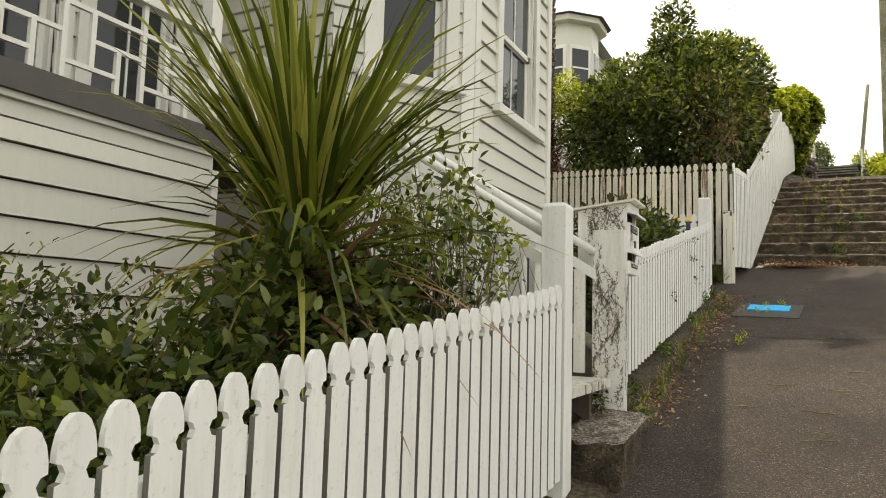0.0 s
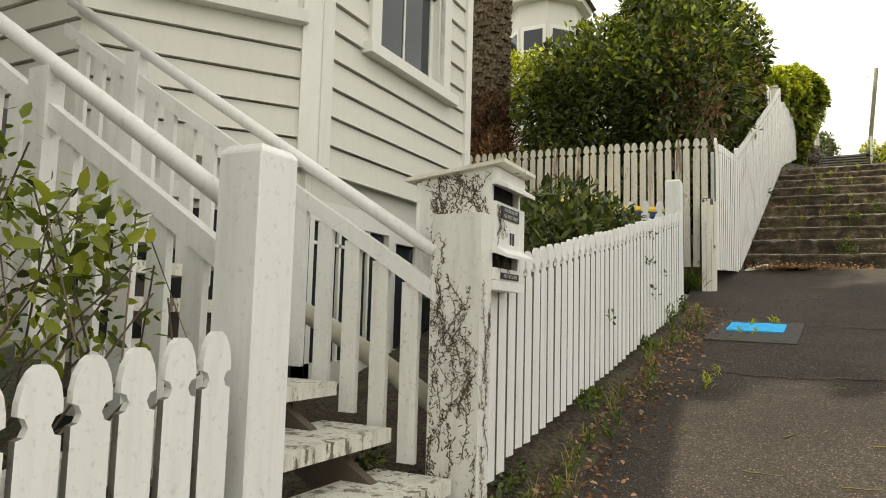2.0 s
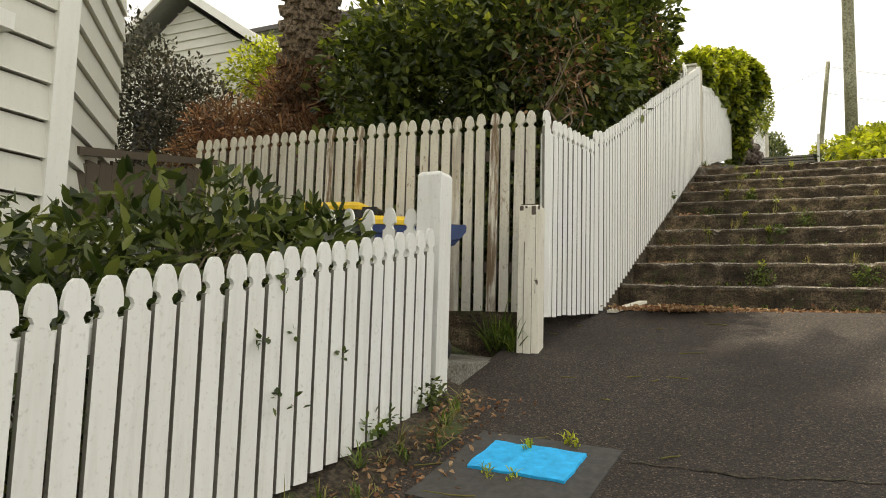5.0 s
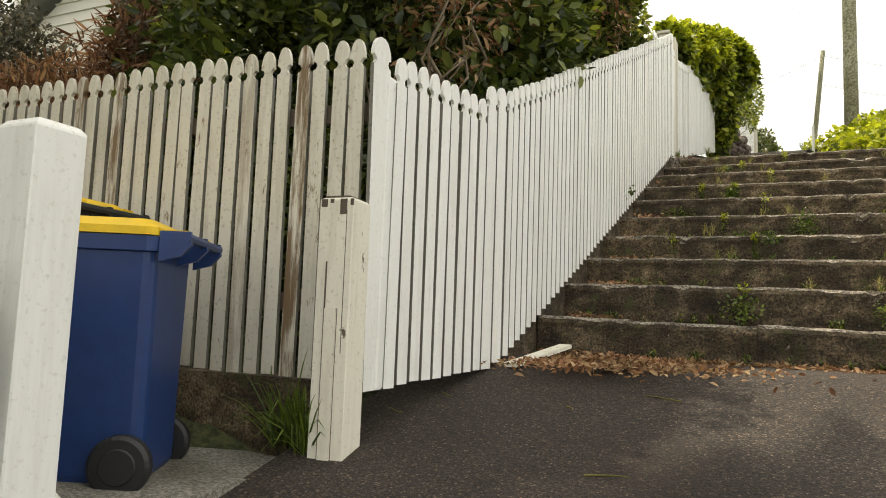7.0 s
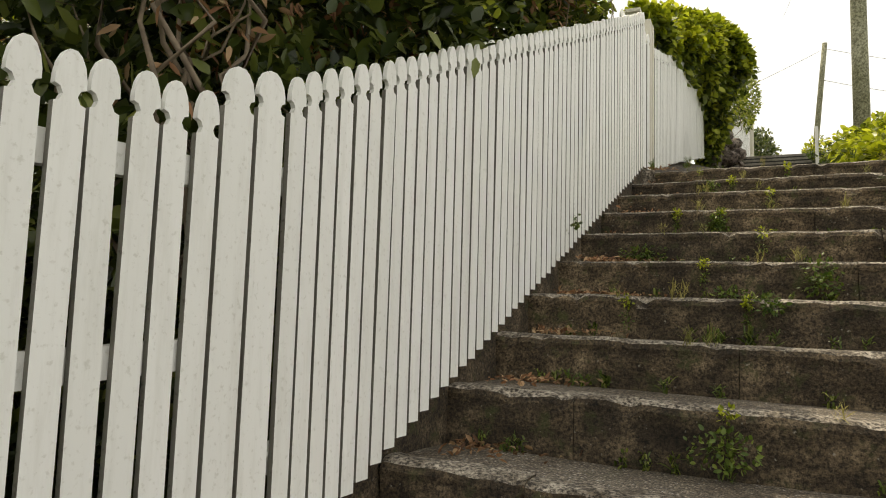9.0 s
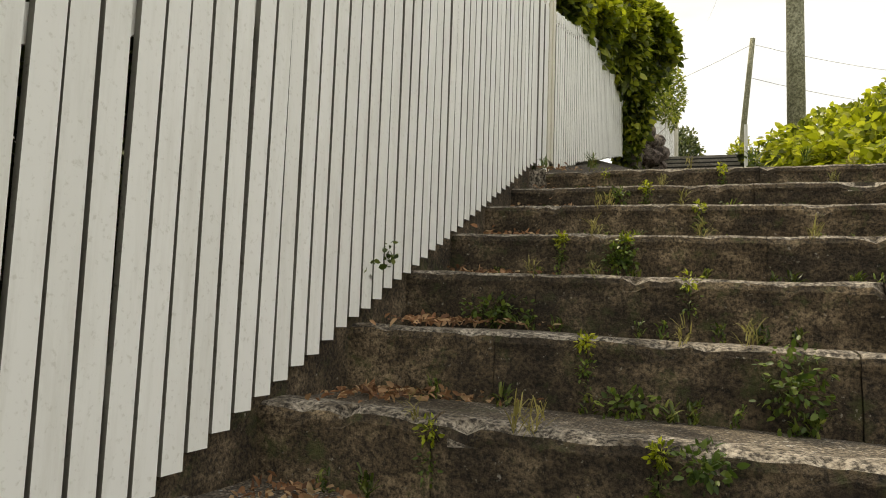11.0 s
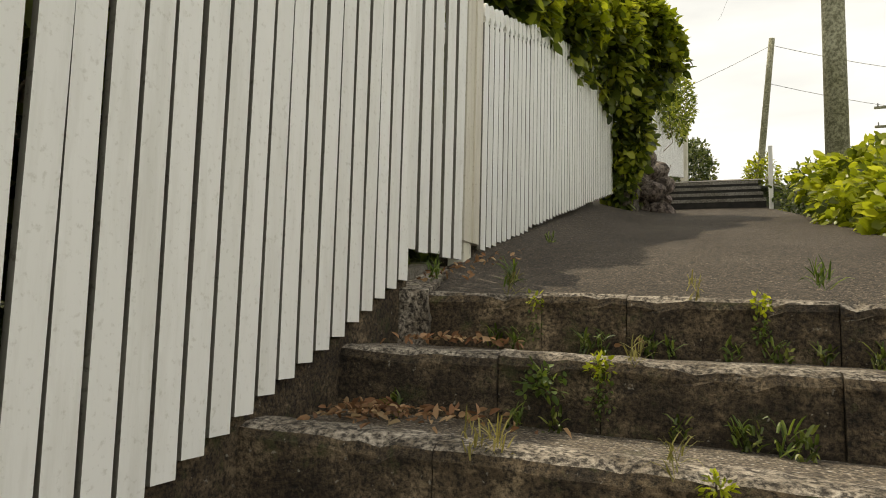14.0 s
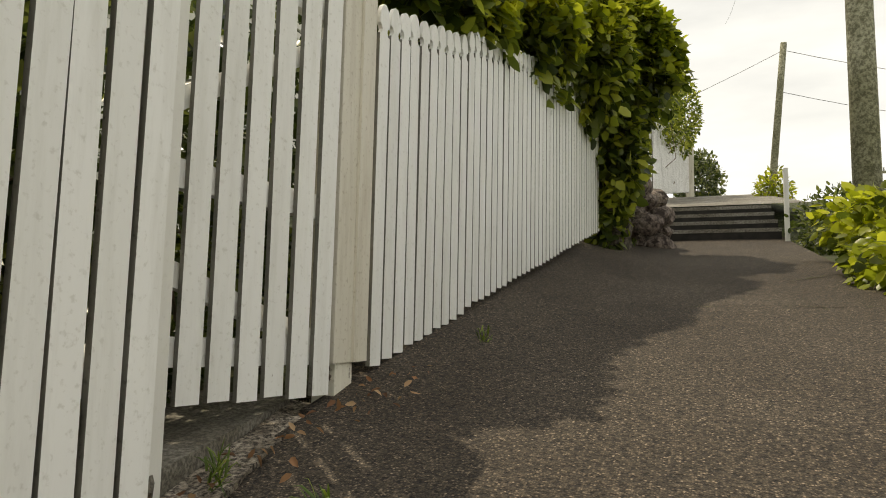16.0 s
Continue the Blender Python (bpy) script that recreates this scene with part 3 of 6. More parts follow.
def wall_run(p, q, z0, z1, holes, base, name="wall", cover=0.192, board_from=None):
    """A wall of overlapping boards from p to q, outside to the right of the way; holes: (s0, s1, z0, z1)."""
    d = Vector((q[0] - p[0], q[1] - p[1], 0))
    L = d.length
    m = turned(p[0], p[1], 0, math.atan2(d.y, d.x))
    ss = sorted({0, L, *[h[0] for h in holes], *[h[1] for h in holes]})
    zs = sorted({z0, z1, *[h[2] for h in holes], *[h[3] for h in holes]})
    bm = bmesh.new()
    for a, b in zip(ss, ss[1:]):
        for c, e in zip(zs, zs[1:]):
            if not any(h[0] <= a and b <= h[1] and h[2] <= c and e <= h[3] for h in holes):
                box(bm, (a, 0.012, c), (b, 0.12, e), m)
    bmesh.ops.remove_doubles(bm, verts=bm.verts, dist=0.0005)
    # dark core shows through the board gaps as painted shadow lines
    wall = part(name, bm, DARKWOOD, house)
    z = board_from if board_from is not None else z0
    while z < z1 - 0.02:
        h = min(cover, z1 - z) - 0.009
        spans, s = [], 0
        for hs in sorted(h_ for h_ in holes if h_[2] < z + h - 0.01 and h_[3] > z + 0.01):
            spans.append((s, hs[0]))
            s = hs[1]
        spans.append((s, L))
        for a, b in spans:
            if b - a > 0.03:
                bm = bmesh.new()
                prof = [(-0.030, 0.0), (0.012, 0.0), (0.012, h - 0.002), (-0.004, h - 0.002), (-0.027, 0.010)]
                f = [bm.verts.new(m @ Vector((a, y, z + zz))) for y, zz in prof]
                g = [bm.verts.new(m @ Vector((b, y, z + zz))) for y, zz in prof]
                bm.faces.new(f)
                bm.faces.new(g[::-1])
                for k in range(5):
                    bm.faces.new((f[k], f[(k + 1) % 5], g[(k + 1) % 5], g[k]))
                part("weatherboard", bm, base, wall)
        z += cover
    return m, L


def sash_window(m, s0, s1, z0, z1, sill=True, mull=1):
    """A double-hung window in a hole of a wall whose frame is m."""
    win = new("window")
    win.parent = house
    tagged(win, "white double-hung sash window with dark panes")
    def bar(name, a, y0, c, b, y1, e, mat=TRIM):
        bm = bmesh.new()
        box(bm, (a, y0, c), (b, y1, e), m)
        bevelled(bm, 0.003)
        return part(name, bm, mat, win)
    fw = 0.13
    bar("architrave", s0 - fw, -0.045, z0 - 0.02, s0, 0.0, z1 + fw)
    bar("architrave", s1, -0.045, z0 - 0.02, s1 + fw, 0.0, z1 + fw)
    bar("architrave", s0 - fw - 0.02, -0.05, z1, s1 + fw + 0.02, 0.0, z1 + fw + 0.02)
    if sill:
        bar("sill", s0 - fw - 0.07, -0.10, z0 - 0.10, s1 + fw + 0.07, 0.02, z0 - 0.015)
    bar("jamb", s0, 0.0, z0, s0 + 0.03, 0.11, z1)
    bar("jamb", s1 - 0.03, 0.0, z0, s1, 0.11, z1)
    mid = (z0 + z1) / 2
    for a, b, dy in ((z0, mid + 0.02, 0.06), (mid - 0.02, z1, 0.03)):
        bar("sash_rail", s0 + 0.03, dy, a, s1 - 0.03, dy + 0.035, a + 0.06)
        bar("sash_rail", s0 + 0.03, dy, b - 0.05, s1 - 0.03, dy + 0.035, b)
        for c in (s0 + 0.03, s1 - 0.08):
            bar("sash_stile", c, dy, a, c + 0.05, dy + 0.035, b)
        for k in range(mull):
            c = lerp(s0 + 0.08, s1 - 0.08, (k + 1) / (mull + 1))
            bar("glazing_bar", c - 0.011, dy + 0.004, a + 0.06, c + 0.011, dy + 0.03, b - 0.05)
        bar("pane", s0 + 0.07, dy + 0.014, a + 0.05, s1 - 0.07, dy + 0.02, b - 0.04, GLASS)
    # black sheet behind the panes in place of a shaded room
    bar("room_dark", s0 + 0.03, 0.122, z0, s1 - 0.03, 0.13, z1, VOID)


A, B_, F_ = (-2.75, 5.92), (-2.75, 8.18), (-3.60, 4.80)
TOPZ = 6.6
# the bay's front, seen end-on along the street, and its splayed side
m_e, L_e = wall_run(A, B_, 2.80, TOPZ, [(0.67, 1.70, 3.82, 5.50)], BOARD, cover=0.1985, board_from=2.753)
sash_window(m_e, 0.67, 1.70, 3.82, 5.50)
m_f, L_f = wall_run(F_, A, 2.80, TOPZ, [(0.42, 1.10, 3.80, 5.50)], BOARD, cover=0.1965, board_from=2.760)
sash_window(m_f, 0.42, 1.10, 3.80, 5.50, mull=0)
m_n, _ = wall_run(B_, (-3.60, 9.2), 2.80, TOPZ, [], BOARD)
wall_run((-3.60, 9.2), (-9.5, 9.2), 1.5, TOPZ, [], BOARD)
m_v, L_v = wall_run((-4.95, -3.0), (-4.95, 4.80), 2.72, TOPZ, [(5.35, 6.15, 3.3, 5.4), (6.45, 7.25, 3.3, 5.4)], BOARD)
sash_window(m_v, 5.35, 6.15, 3.3, 5.4)
sash_window(m_v, 6.45, 7.25, 3.3, 5.4)
wall_run((-4.95, 4.80), (-3.60, 4.80), 2.72, TOPZ, [], BOARD)
wall_run((-9.5, -3.0), (-4.95, -3.0), 0.0, TOPZ, [], BOARD)
# corner boards
for (x, y, yaw) in ((-2.742, 5.915, radians(0)), (-2.742, 8.185, 0)):
    bm = bmesh.new()
    box(bm, (-0.055, -0.02 if y < 7 else -0.10, 0), (0.035, 0.10 if y < 7 else 0.02, TOPZ - 2.78), turned(x, y, 2.78, 0))
    part("corner_board", bm, TRIM, house)
bm = bmesh.new()
box(bm, (-0.13, -0.04, 2.78), (0.0, 0.02, TOPZ), turned(A[0], A[1], 0, math.atan2(A[1] - F_[1], A[0] - F_[0])))
part("corner_board", bm, TRIM, house)
# plinth under the bay with basement lights
m_p = turned(A[0] - 0.05, A[1] - 0.03, 0, math.pi / 2)
for a, b, c, e, mat, nm in ((0, 2.2, 2.585, 2.795, BOARD, "skirting_board"), (0, 2.2, 2.445, 2.585, TRIM, "lintel"), (0, 0.12, 1.3, 2.445, TRIM, "mullion"), (1.06, 1.15, 1.3, 2.445, TRIM, "mullion"),
                            (1.565, 1.620, 1.3, 2.445, TRIM, "mullion"), (2.0, 2.2, 1.3, 2.445, TRIM, "mullion"), (0, 2.2, 1.2, 1.5, BOARD, "skirting_board"), (1.15, 1.565, 2.395, 2.445, TRIM, "sash_rail")):
    box_part(nm, (a, 0.0, c), (b, 0.10, e), mat, house, "", 0.003, m_p)
box_part("pane", (0.02, 0.05, 1.45), (2.18, 0.06, 2.52), GLASS, house, "dark basement window glass", 0, m_p)
for a, b, c, e in ((0.12, 1.06, 2.29, 2.31), (0.43, 0.455, 1.5, 2.445), (0.795, 0.82, 1.5, 2.445), (1.15, 1.565, 1.5, 1.56), (1.15, 1.20, 1.5, 2.395), (1.515, 1.565, 1.5, 2.395)):
    box_part("glazing_bar", (a, 0.02, c), (b, 0.045, e), TRIM, house, "", 0, m_p)
box_part("flashing", (-0.02, -0.03, 2.78), (2.3, 0.05, 2.80), TRIM, house, "", 0, m_p)
# lower panel is black in place of the shade under the house
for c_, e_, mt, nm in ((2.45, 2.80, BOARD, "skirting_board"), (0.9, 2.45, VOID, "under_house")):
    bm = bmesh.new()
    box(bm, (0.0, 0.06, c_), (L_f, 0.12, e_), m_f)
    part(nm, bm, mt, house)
box_part("mullion", (0.45, 0.03, 1.0), (0.55, 0.07, 2.5), TRIM, house, "", 0.003, m_f)
box_part("mullion", (0.98, 0.03, 1.0), (1.06, 0.07, 2.5), TRIM, house, "", 0.003, m_f)
bm = bmesh.new()
box(bm, (0.05, 0.0, 2.50), (L_f, 0.06, 2.60), m_f)
part("lintel", bm, TRIM, house)
# veranda: boarded base, floor edge, posts, lattice
m_b, L_b = wall_run((-3.72, -3.0), (-3.72, 3.64), 0.0, 2.60, [], BOARD, "veranda_base", 0.198, 0.095)
box_part("veranda_floor_inner", (-4.95, -3.0, 2.73), (-3.745, 4.80, 2.885), DECK, house)
box_part("veranda_floor", (-3.744, -3.0, 2.738), (-3.66, 3.60, 2.89), DECK, house, "dark painted veranda floor edge")
box_part("veranda_fascia", (-3.755, -3.0, 2.602), (-3.722, 3.62, 2.698), BOARD, house)
box_part("veranda_moulding", (-3.755, -3.0, 2.700), (-3.69, 3.62, 2.736), BOARD, house, "", 0.01)
box_part("corner_board", (-3.77, 3.60, 0.5), (-3.70, 3.66, 2.60), TRIM, house)
for y in (3.52, 1.35, -0.9):
    box_part("veranda_post", (-3.76, y - 0.05, 2.86), (-3.66, y + 0.05, TOPZ), TRIM, house)
lat = new("lattice")
lat.parent = house
tagged(lat, "white geometric lattice balustrade")
for k in range(11):
    y = 3.493 - 0.538 * k
    for dy, za, zb in ((0.0, 2.89, 3.55), (0.18, 3.005, 3.355), (0.358, 2.89, 3.176)):
        box_part("bar", (-3.722, y + dy - 0.016, za), (-3.692, y + dy + 0.016, zb), TRIM, lat, "", 0.003)
    for ya, yb, zc in ((0.0, 0.358, 3.005), (0.18, 0.538, 3.176), (0.0, 0.538, 3.355)):
        if y + yb < 3.55:
            box_part("bar", (-3.719, y + ya, zc - 0.014), (-3.695, y + yb, zc + 0.014), TRIM, lat, "", 0.003)
box_part("handrail", (-3.75, -3.0, 3.545), (-3.66, 3.5, 3.60), TRIM, lat)
# roof, above the view
bm = bmesh.new()
box(bm, (-9.9, -3.4, TOPZ), (-2.45, 9.6, TOPZ + 0.18))
for a, b, c, e in ((-9.9, -3.4, -2.45, 9.6),):
    lo = [bm.verts.new((x, y, TOPZ + 0.18)) for x, y in ((a, b), (c, b), (c, e), (a, e))]
    r0, r1 = bm.verts.new((-6.1, 0.4, TOPZ + 2.6)), bm.verts.new((-6.1, 5.8, TOPZ + 2.6))
    for f in ((lo[0], lo[1], r0), (lo[1], lo[2], r1, r0), (lo[2], lo[3], r1), (lo[3], lo[0], r0, r1)):
        bm.faces.new(f)
part("roof", bm, ROOF, house)

# ---- front stair from the gate to the veranda ----
stair = thing("front_stair", "white timber stair with peeling treads from gate to veranda", "stair")
for i in range(9):
    x, z = -1.135 - 0.27 * i, 1.222 + 0.163 * i
    bm = bmesh.new()
    box(bm, (x - 0.32, 3.76, z - 0.055), (x + 0.012, 4.74, z))
    bevelled(bm, 0.024, 3)
    part("tread", bm, TREAD, stair)
    if i:
        box_part("bracket", (x - 0.2, 4.60, z - 0.16), (x - 0.1, 4.66, z - 0.055), DARKWOOD, stair)
# dark stringers paint the shade beneath the treads
for y in (3.94, 4.52):
    bm = bmesh.new()
    prism(bm, [(-1.2, 0.95), (-1.2, 1.15), (-3.72, 2.62), (-3.72, 2.42)], 0.045, Matrix.Translation((0, y, 0)))
    part("stringer", bm, DARKWOOD, stair)
for y in (3.72, 4.80):
    bm = bmesh.new()
    tube(bm, [(-1.25, y, 2.085), (-3.70, y, 3.60)], [0.029, 0.029], 10)
    part("handrail", bm, WHITE, stair, "round white handrail", True)
    bm = bmesh.new()
    prism(bm, [(-1.24, 1.885), (-1.24, 1.960), (-3.72, 3.475), (-3.72, 3.40)], 0.04, Matrix.Translation((0, y, 0)))
    part("lower_rail", bm, WHITE, stair)
    for i in range(16):
        x = (-1.355 if y > 4 else -1.42) - 0.146 * i
        tall = i in (5, 12)
        zt = (2.06 if tall else 1.90) + (-1.25 - x) * 0.611
        zb = 1.24 + (-1.35 - x) * 0.60
        wd = 0.05 if tall else 0.039
        box_part("newel" if tall else "baluster", (x - wd, y - 0.012 - 0.02 * tall, zb), (x + wd, y + 0.012 + 0.02 * tall, zt), PEELING if i < 3 and y > 4 else WHITE, stair, "", 0.003)
bm = bmesh.new()
tube(bm, [(-1.2, 5.0, 1.38), (-1.66, 5.0, 1.640), (-1.98, 5.0, 1.80), (-3.1, 5.05, 2.25)], [0.048] * 4, 12)
drain = part("drain_pipe", bm, PIPE, None, "cream plastic drain pipe slung beside the stair", True)
tagged(drain, "", "pipe")

# ---- letterbox ----
mb = thing("letterbox", "white timber letterbox with peeling paint and two slots", "letterbox")
x0, x1, y0, y1 = -1.40, -1.03, 4.90, 5.22
for nm, lo, hi, mat in (("side_panel", (x0 + 0.021, y0, 1.981), (x1 - 0.021, y0 + 0.02, 2.395), PEELING), ("side_panel", (x0 + 0.021, y1 - 0.02, 1.981), (x1 - 0.021, y1, 2.395), WHITE),
                        ("back_panel", (x0, y0, 1.98), (x0 + 0.02, y1, 2.395), WHITE), ("floor_panel", (x0, y0, 1.94), (x1 + 0.004, y1, 1.98), WHITE)):
    box_part(nm, lo, hi, mat, mb, "", 0.003)
for z0, z1 in ((1.982, 2.03), (2.09, 2.30), (2.37, 2.44)):
    box_part("front_panel", (x1 - 0.02, y0 - 0.002, z0), (x1, y1 + 0.002, z1), WHITE, mb, "", 0.003)
for z in (2.09, 2.37):
    bm = bmesh.new()
    prism(bm, [(0.0, 0.0), (0.055, -0.02), (0.055, -0.005), (0.0, 0.03)], y1 - y0, turned(x1 - 0.005, (y0 + y1) / 2, z, 0))
    part("slot_hood", bm, WHITE, mb)
for z in (2.02, 2.30):
    # black boxes give the slots their shade
    box_part("slot", (x1 - 0.06, y0 + 0.03, z), (x1 - 0.045, y1 - 0.03, z + 0.08), VOID, mb, "near-black panel for the slot's shade", 0)
bm = bmesh.new()
prism(bm, [(x0 - 0.04, 2.398), (x1 + 0.045, 2.45), (x1 + 0.045, 2.466), (x0 - 0.04, 2.414)], y1 - y0 + 0.05, Matrix.Translation((0, (y0 + y1) / 2 - 0.01, 0)))
part("roof", bm, FLAKED, mb)
for y in (y0, y1 - 0.02):
    bm = bmesh.new()
    prism(bm, [(x0 + 0.021, 2.395), (x1 - 0.021, 2.395), (x1 - 0.021, 2.446), (x0 + 0.021, 2.402)], 0.02, Matrix.Translation((0, y + 0.01, 0)))
    part("gable_strip", bm, PEELING, mb)
box_part("post", (x1 - 0.232, 4.79, 0.98), (x1 - 0.015, 4.898, 2.238), PEELING, mb, "post with paint peeling off in strips", 0.006)

def vine_traces(m, w, h, n_, seed, parent, lean=0.5):
    """Dead vine stems and rootlets left clinging to a face w by h, whose frame is m (x across, z up, -y out)."""
    rg = random.Random(seed)
    vs, fs = [], []
    def dash(x, z, a, ln, wd):
        if not (0.004 < x < w - 0.004 and 0.004 < z < h - 0.004):
            return
        c, s_ = math.cos(a), math.sin(a)
        i0 = len(vs)
        for u, v in ((-0.5, -0.5), (0.5, -0.25), (0.5, 0.25), (-0.5, 0.5)):
            px, pz = x + u * ln * c - v * wd * s_, z + u * ln * s_ + v * wd * c
            px, pz = min(max(px, 0.001), w - 0.001), min(max(pz, 0.001), h - 0.001)
            vs.append(m @ Vector((px, -0.0022 - 0.001 * rg.random(), pz)))
        fs.append((i0, i0 + 1, i0 + 2, i0 + 3))
    for _ in range(n_):
        x, z = rg.uniform(0.05 * w, 0.95 * w), rg.uniform(-0.1, 0.75) * h
        a = math.pi / 2 + rg.uniform(-lean, lean)
        for _k in range(int(rg.uniform(18, 60))):
            a += rg.gauss(0, 0.16) + 0.05 * (math.pi / 2 - a)
            x, z = x + 0.008 * math.cos(a), z + 0.008 * math.sin(a)
            if rg.random() < 0.6:
                dash(x, z, a + rg.gauss(0, 0.2), rg.uniform(0.010, 0.020), rg.uniform(0.002, 0.0055))
            for _q in range(2):
                if rg.random() < 0.55:
                    o = rg.gauss(0, 0.011)
                    dash(x + o, z + rg.gauss(0, 0.004), a + rg.choice((-1, 1)) * rg.uniform(0.4, 1.1), rg.uniform(0.008, 0.022), rg.uniform(0.0018, 0.006))
    return tagged(from_faces("vine_trace", vs, fs, VINETRACE, parent, "dark dead vine rootlets clinging to the paint"), kind="stuff")


m_side = lambda x, y, z: Matrix.Translation((x, y, z))
vine_traces(m_side(x1 - 0.232, 4.79, 1.0), 0.217, 1.235, 36, 61, mb)
vine_traces(m_side(x0 + 0.02, y0, 1.985), 0.33, 0.44, 20, 62, mb, 0.9)
vine_traces(turned(x1, y0, 1.98, math.pi / 2), 0.16, 0.11, 5, 63, mb)
vine_traces(turned(x1, y0, 2.09, math.pi / 2), 0.12, 0.20, 5, 64, mb)
vine_traces(turned(x1 - 0.015, 4.79, 1.0, math.pi / 2), 0.108, 1.235, 12, 65, mb)

# bars stand for the house number; plates carry the slot notices
for dy in (0.0, 0.035):
    box_part("numeral", (x1, 5.05 + dy * 0.85, 2.135), (x1 + 0.004, 5.064 + dy * 0.85, 2.185), SIGN, mb, "", 0)


def plate(z0, z1, ya, yb, lines, size):
    pl = box_part("notice_plate", (x1, ya, z0), (x1 + 0.005, yb, z1), SIGN, mb, "small black notice plate", 0)
    for k, txt in enumerate(lines):
        cu = bpy.data.curves.new("lettering", "FONT")
        cu.body, cu.size, cu.align_x, cu.align_y, cu.extrude = txt, size, "CENTER", "CENTER", 0.0004
        tmp = bpy.data.objects.new("lettering", cu)
        scene.collection.objects.link(tmp)
        me = bpy.data.meshes.new_from_object(tmp.evaluated_get(bpy.context.evaluated_depsgraph_get()))
        bpy.data.objects.remove(tmp)
        me.materials.clear()
        me.materials.append(LETTER)
        ob = new("lettering", me)
        zc = (z0 + z1) / 2 + (len(lines) / 2 - 0.5 - k) * size * 1.15
        ob.matrix_world = Matrix.Translation((x1 + 0.006, (ya + yb) / 2, zc)) @ Matrix.Rotation(math.pi / 2, 4, "Z") @ Matrix.Rotation(math.pi / 2, 4, "X")
        ob.parent = pl


plate(2.235, 2.287, 4.95, 5.145, ["NO CIRCULARS", "N.Z. POST ONLY"], 0.021)
plate(1.987, 2.013, 4.955, 5.15, ["NO CIRCULARS"], 0.021)


# ---- wheelie bins ----
def wheelie_bin(label, body_mat):
    b = thing("wheelie_bin", label, "bin", "wheelie bins")
    bm = bmesh.new()
    def ring(z, x0, x1, w, r=0.04):
        pts = []
        for cx, cy, a0 in ((x1 - r, w - r, 0), (x0 + r, w - r, 90), (x0 + r, -w + r, 180), (x1 - r, -w + r, 270)):
            pts += [(cx + r * math.cos(radians(a0 + a)), cy + r * math.sin(radians(a0 + a)), z) for a in (0, 30, 60, 90)]
        return [bm.verts.new(p) for p in pts]
    rs = [ring(0.03, -0.18, 0.23, 0.19), ring(0.06, -0.19, 0.245, 0.195), ring(0.80, -0.27, 0.25, 0.225), ring(0.805, -0.285, 0.262, 0.24), ring(0.855, -0.29, 0.265, 0.242)]
    for p, q in zip(rs, rs[1:]):
        for k in range(16):
            bm.faces.new((p[k], p[(k + 1) % 16], q[(k + 1) % 16], q[k]))
    bm.faces.new(rs[0][::-1])
    bm.faces.new(rs[-1])
    part("body", bm, body_mat, b)
    bm = bmesh.new()
    rs = [ring(0.858, -0.31, 0.26, 0.25), ring(0.885, -0.31, 0.26, 0.25), ring(0.915, -0.27, 0.22, 0.21), ring(0.92, -0.2, 0.15, 0.15)]
    for p, q in zip(rs, rs[1:]):
        for k in range(16):
            bm.faces.new((p[k], p[(k + 1) % 16], q[(k + 1) % 16], q[k]))
    bm.faces.new(rs[0][::-1])
    bm.faces.new(rs[-1])
    lid = part("lid", bm, BINLID, b, "yellow lid")
    for y in (-0.13, 0.13):
        box_part("hinge", (0.25, y - 0.03, 0.865), (0.33, y + 0.03, 0.885), BINLID, lid)
    bm = bmesh.new()
    tube(bm, [(0.35, -0.23, 0.855), (0.35, 0.23, 0.855)], [0.017, 0.017], 8)
    for y in (-0.215, 0.0, 0.215):
        prism(bm, [(0.26, 0.875), (0.36, 0.875), (0.365, 0.83), (0.33, 0.79), (0.26, 0.77)], 0.022, Matrix.Translation((0, y, 0)))
    part("handle", bm, body_mat, b)
    bm = bmesh.new()
    tube(bm, [(0.19, -0.21, 0.10), (0.19, 0.21, 0.10)], [0.012, 0.012], 8)
    part("axle", bm, BINDARK, b)
    for s in (-1, 1):
        bm = bmesh.new()
        for y0_, y1_, r in ((0.20, 0.255, 0.10),):
            tube(bm, [(0.19, s * y0_, 0.10), (0.19, s * (y0_ + 0.01), 0.10), (0.19, s * (y1_ - 0.01), 0.10), (0.19, s * y1_, 0.10)], [r - 0.012, r, r, r - 0.012], 24)
        whl = part("wheel", bm, BINDARK, b, "black wheel")
        bm = bmesh.new()
        tube(bm, [(0.19, s * 0.256, 0.10), (0.19, s * 0.26, 0.10)], [0.06, 0.055], 18)
        part("hub", bm, BINDARK, whl)
    return b


bin_a = wheelie_bin("blue plastic wheelie bin with a yellow lid", BINBLUE)
bin_a.matrix_world = turned(-1.492, 9.78, 2.098, radians(29)) @ Matrix.Scale(1.005, 4)
bin_b = wheelie_bin("dark plastic wheelie bin with a yellow lid behind the gate", BINDARK)
bin_b.matrix_world = turned(-2.15, 9.98, 2.22, radians(8)) @ Matrix.Scale(1.04, 4)

# the bins' pad, and the low wall under the weathered fence
pad = bmesh.new()
vs = box(pad, (-3.4, 9.2, -0.2), (-0.98, 10.38, 0))
for v in pad.verts:
    v.co.z += 2.12 - 0.045 * (v.co.x + 1.0)
tagged(part("pavement", pad, CONCRETE, None, "stained concrete pad under the bins"), "", "pavement", "", "structure")
box_part("wall_low", (-3.95, 10.40, 1.9), (-0.88, 10.56, 2.445), STONE, None, "low mossy concrete retaining wall", 0.012)
tagged(bpy.data.objects["wall_low"], "", "wall", "", "structure")

